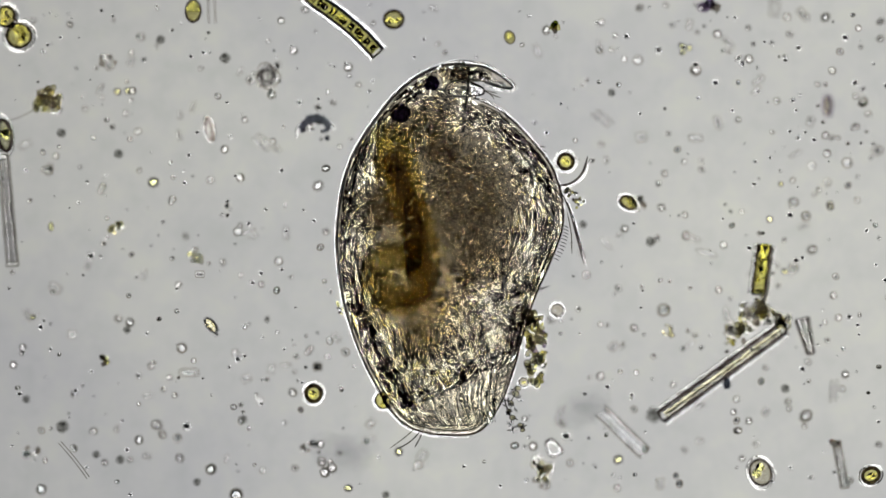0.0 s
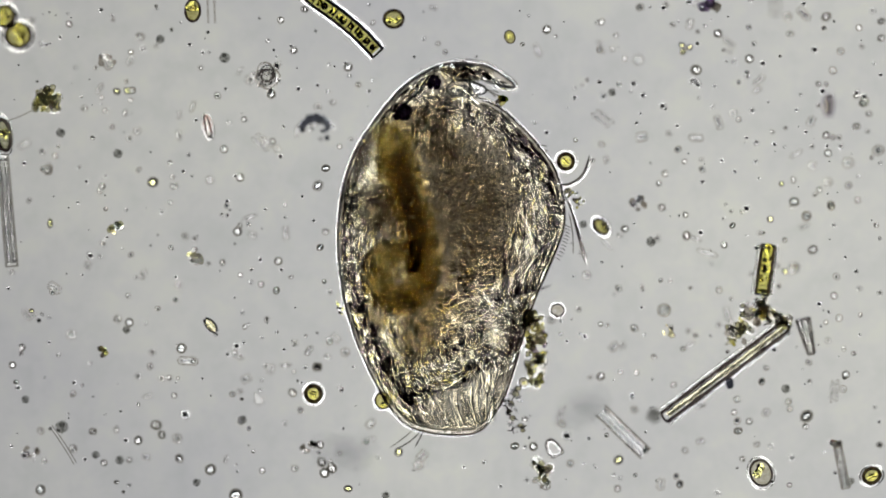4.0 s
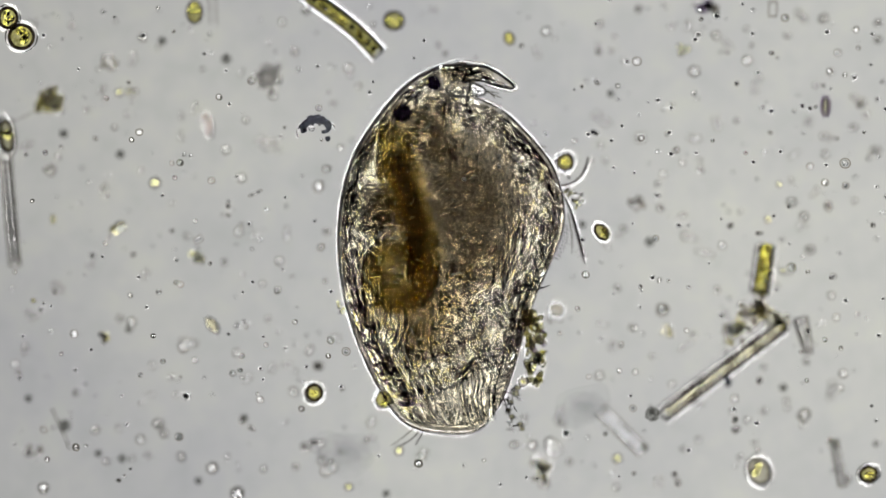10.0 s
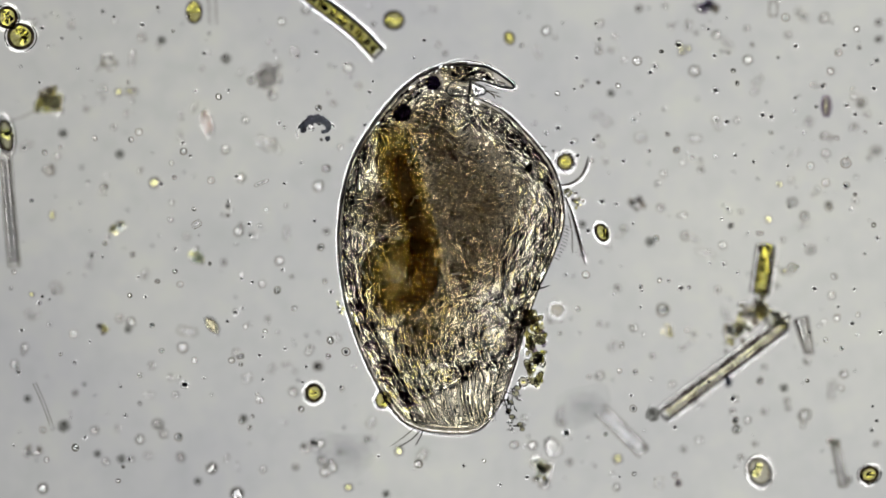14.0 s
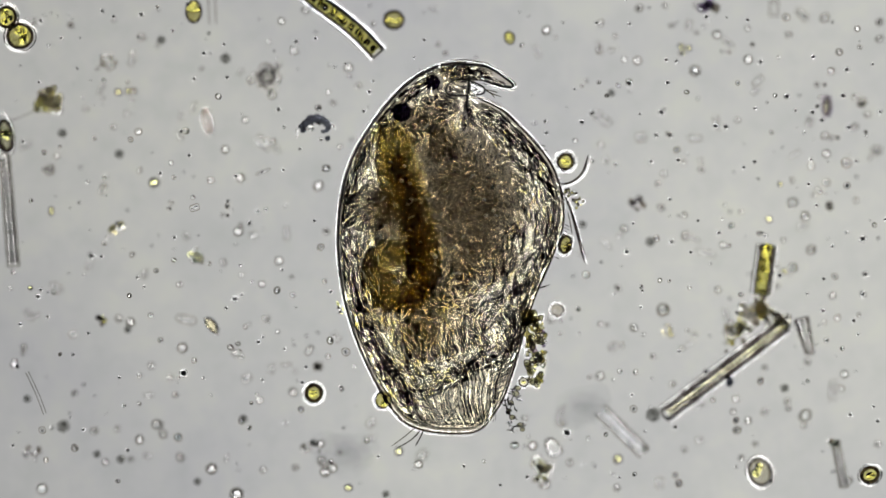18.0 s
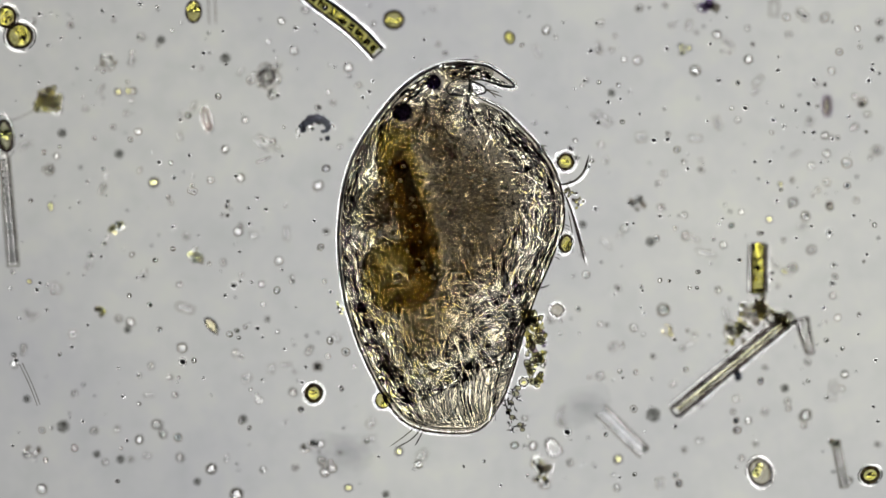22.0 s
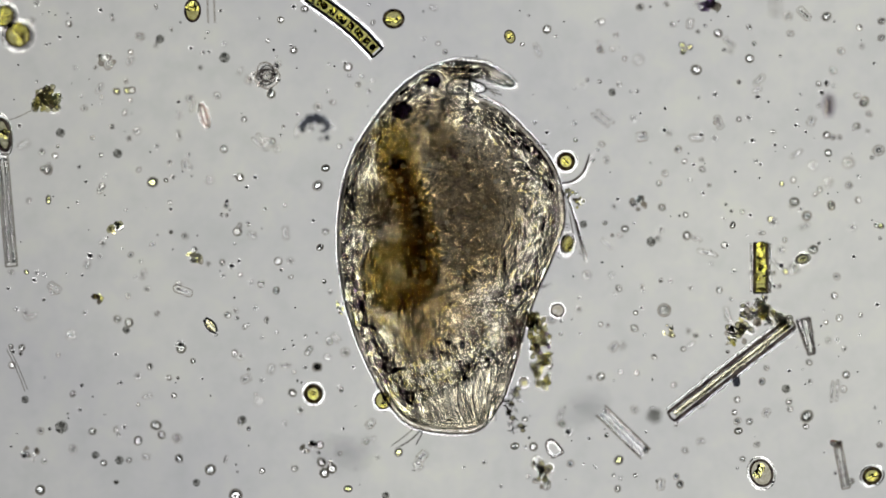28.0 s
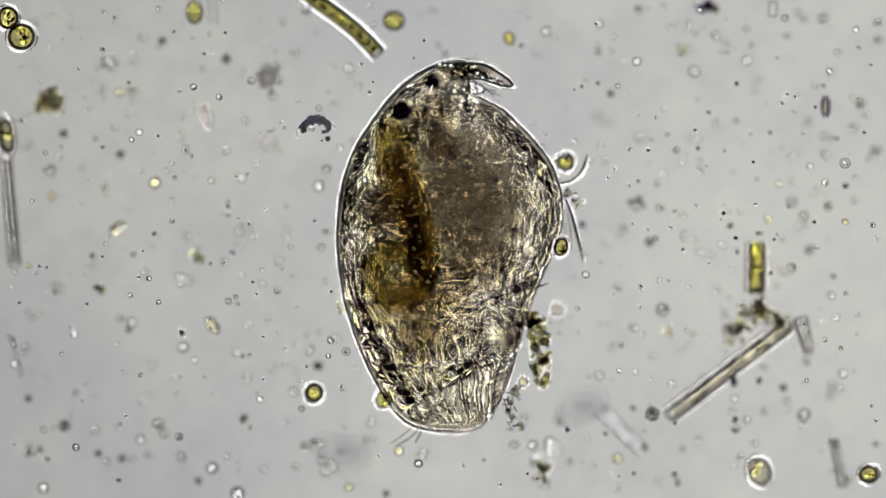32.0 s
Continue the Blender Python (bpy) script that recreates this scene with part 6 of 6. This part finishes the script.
    moving["needle"] = thing("needle_alga", bm, M_LOOP, P(125, 818, 0.012), "thin grey needle-shaped alga", "alga")
    cell = round_cell("green_cell", 1115, 356, 18, 12, "small dark green capsule cell with yellow spots", 0.030, -30, walls=0.34, seed=21, lumps=3)
    moving["cell"] = cell
    # a ragged green scrap that the current draws into the gape
    moving["scrap"] = clump("green_scrap", 963, 104, 8, 7, "ragged dark green scrap drifting in the water", (M_GREEN, M_LEAF, M_LINE), 0.020, 81, (0.5, 0.9), 0.45, 0.75)
    moving["ring"] = bead(312, 286, 6.5, 0.034)
    moving["capsule"] = rodlet(338, 352, 17, 11, 20, 0.030)
    moving["rod_pair"] = rodlet(447, 341, 26, 6, 25, 0.036)
    moving["oval"] = bead(84, 398, 8.5, 0.008, yellow=True, squash=0.7)
    moving["swimmer"] = round_cell("green_cell", 1050, 470, 13, 9, "dark green oval cell swimming in the water", 0.014, 10, M_OLIVE, 0.35, 22, True, 1)
    return moving


def at(t, x, y, z, turn=0.0):
    return (t, Matrix.Translation(P(x, y, z)) @ Matrix.Rotation(radians(turn), 4, "Z"))


setting()
FLEA = water_flea()
MOVING = algae()
specks()
swimmers()
passers()


def motions():
    """All that moves, from the first second to the last."""
    for ob, rows in DRIFTS:
        walk(ob, rows)
    # the hind body is drawn in once and let down again
    pivot = P(737, 713, FLEA_Z) - P(FLEA_X, FLEA_Y, 0)
    pull = []
    for t, k in ((0, 0), (16.7, 0), (16.9, 0.05), (17.0, 0.18), (17.1, 0.75), (17.2, 1.0), (17.3, 0.8), (17.5, 0.15), (17.8, 0.03), (18.2, 0), (32, 0)):
        pull.append((t, Matrix.Translation(pivot + Vector((33 * U * k, 68 * U * k, 0))) @ Matrix.Rotation(radians(-18 * k), 4, "Z") @ Matrix.Translation(-pivot)))
    for ob in HIND:
        walk(ob, pull)
    # the limbs beat behind the valve
    for i, ob in enumerate(STROKES):
        walk(ob, [(t * 0.8, pose(3.6 * U * math.sin(t * 2.2 + i * 0.5), 2.4 * U * math.cos(t * 2.2 + i * 0.5), 0)) for t in range(41)])
    z = 0.0
    walk(FLEA, [at(t, FLEA_X + dx, FLEA_Y + dy, z, a) for t, dx, dy, a in (
        (0, -2, 1.5, 0.2), (1, 0, 1, 0.1), (3, 0, 0, 0), (5.5, 0, 0, 0), (6.2, 0, 0, 0), (6.5, 0.5, 0.5, -0.5), (7, 0, 0.5, -0.1), (9, 0, 0, 0), (14.5, 0, 0, 0), (16.2, 0.5, 0, -0.1),
        (17, 1.5, 0.5, -0.8), (17.4, -1, 0, 0.3), (19, 0, -1, 0), (25.5, 0, -1.5, 0), (27.5, 0, -2.5, 0.1), (29, 0, -2.5, 0), (30.5, 1.5, -2.5, -0.3), (31, 0, -3, 0), (32, -2, -3.5, 0.1))])
    walk(MOVING["rod"], rows_between(((0, 1178, 737, 1388, 584), (1, 1181, 738, 1391, 583), (6, 1180, 739, 1394, 578), (11, 1178, 739, 1396, 576), (18, 1180, 738, 1397, 575),
                                      (19, 1182, 738, 1400, 572), (20, 1185, 738, 1403, 568), (21, 1190, 738, 1408, 562), (22, 1193, 737, 1412, 557), (25.5, 1194, 737, 1413, 556),
                                      (27.5, 1190, 740, 1406, 572), (28.5, 1190, 740, 1406, 572), (32, 1189, 741, 1406, 575)), 0.009))
    walk(MOVING["chain"], rows_between(((0, 1347, 522, 1358, 434), (1, 1350, 522, 1361, 434), (6, 1352, 522, 1364, 434), (18, 1352, 522, 1364, 434), (19, 1352, 522, 1363, 434), (20, 1350, 522, 1358, 433),
                                        (21, 1348, 522, 1353, 433), (22, 1347, 521, 1348, 432), (25.5, 1346, 521, 1346, 432), (27.5, 1350, 519, 1350, 431), (32, 1345, 519, 1346, 431)), 0.009))
    walk(MOVING["boat"], [at(t, x, y, 0.007, a) for t, x, y, a in ((0, 367, 227, 101), (6, 364, 221, 102), (12, 361, 217, 102), (19, 362, 211, 103), (25.5, 360, 205, 104), (28, 359, 203, 105), (32, 359, 202, 104))])
    walk(MOVING["needle"], rows_between(((0, 98, 784, 152, 852), (3, 88, 762, 136, 833), (6, 77, 740, 122, 815), (9, 84, 738, 117, 806), (13, 58, 690, 88, 768), (16.5, 42, 664, 75, 742),
                                         (19, 37, 657, 70, 735), (23, 25, 640, 58, 717), (28, 9, 618, 42, 694), (32, 3, 590, 29, 674)), 0.022))
    walk(MOVING["crust"], [at(t, 938 + dx, 556 + dy, 0.026, a) for t, dx, dy, a in ((0, 0, 0, 0), (22, 0, 0, 0), (25, 3, 2, 3), (28, 4, 4, 4), (32, 4, 4, 4))])
    walk(MOVING["scrap"], [at(t, x, y, 0.020, a) for t, x, y, a in (
        (0, 984, 44, 0), (0.5, 979, 55, -8), (1, 976, 74, -14), (1.5, 969, 91, -20), (2, 963, 104, -24), (2.5, 951, 119, -30), (3, 933, 136, -36), (3.5, 908, 152, -60),
        (5.5, 862, 262, -80), (8, 790, 340, -90), (10, 745, 420, -90), (32, 746, 440, -90))])
    walk(MOVING["ring"], [at(t, x, y, 0.034) for t, x, y in ((0, 301, 352), (2, 303, 342), (10, 312, 286), (12.8, 317, 274), (20, 326, 213), (24, 330, 193), (32, 336, 150))])
    walk(MOVING["capsule"], [at(t, x, y, 0.026, a) for t, x, y, a in ((0, 350, 486, 0), (10, 345, 424, 30), (20, 338, 352, 10), (21.2, 337, 343, -70), (22, 336, 337, -20), (22.8, 334, 330, -60), (24, 331, 320, -80), (32, 322, 262, -100))])
    walk(MOVING["rod_pair"], [at(t, x, y, 0.032, a) for t, x, y, a in ((0, 436, 410, 20), (2, 438, 398, 20), (10, 447, 341, 25), (12.8, 456, 328, 24), (20, 462, 292, 22), (32, 470, 230, 18))])
    walk(MOVING["oval"], [at(t, x, y, 0.008, 90) for t, x, y in ((0, 84, 401), (2, 84, 398), (9, 84, 389), (24, 82, 361), (32, 81, 346))])
    walk(MOVING["cell"], [at(t, x, y, 0.030, a) for t, x, y, a in (
        (0, 1115, 358, 0), (0.5, 1116, 359, -4), (1, 1113, 368, -8), (1.5, 1111, 379, -14), (2, 1105, 390, -24), (2.5, 1087, 400, -30), (3, 1068, 398, -26), (3.5, 1066, 399, -20), (5.5, 1068, 407, -16),
        (6, 1067, 408, -16), (9, 1069, 410, -18), (12, 1068, 411, -30), (14.5, 1069, 412, -40), (15.4, 1040, 420, -60), (16.3, 1006, 430, -70), (17, 1003, 433, -72), (20, 1004, 432, -72), (25, 1004, 431, -70), (28, 1006, 432, -70),
        (30, 1002, 434, -72), (32, 996, 437, -76))])
    walk(MOVING["swimmer"], [at(t, x, y, 0.014, a) for t, x, y, a in (
        (0, 965, 452, 0), (22, 968, 452, 0), (23.2, 1000, 458, -5), (24, 1056, 464, -10), (24.5, 1102, 479, -14), (25, 1155, 485, -14), (25.5, 1204, 487, -4), (26.5, 1300, 477, 5), (27.5, 1391, 468, 8), (28, 1424, 459, 12), (28.5, 1422, 436, 70),
        (29, 1430, 404, 60), (29.5, 1459, 367, 45), (30, 1487, 329, 45), (30.5, 1512, 287, 52), (31, 1551, 250, 50), (31.5, 1590, 210, 50), (32, 1625, 170, 50))])


motions()
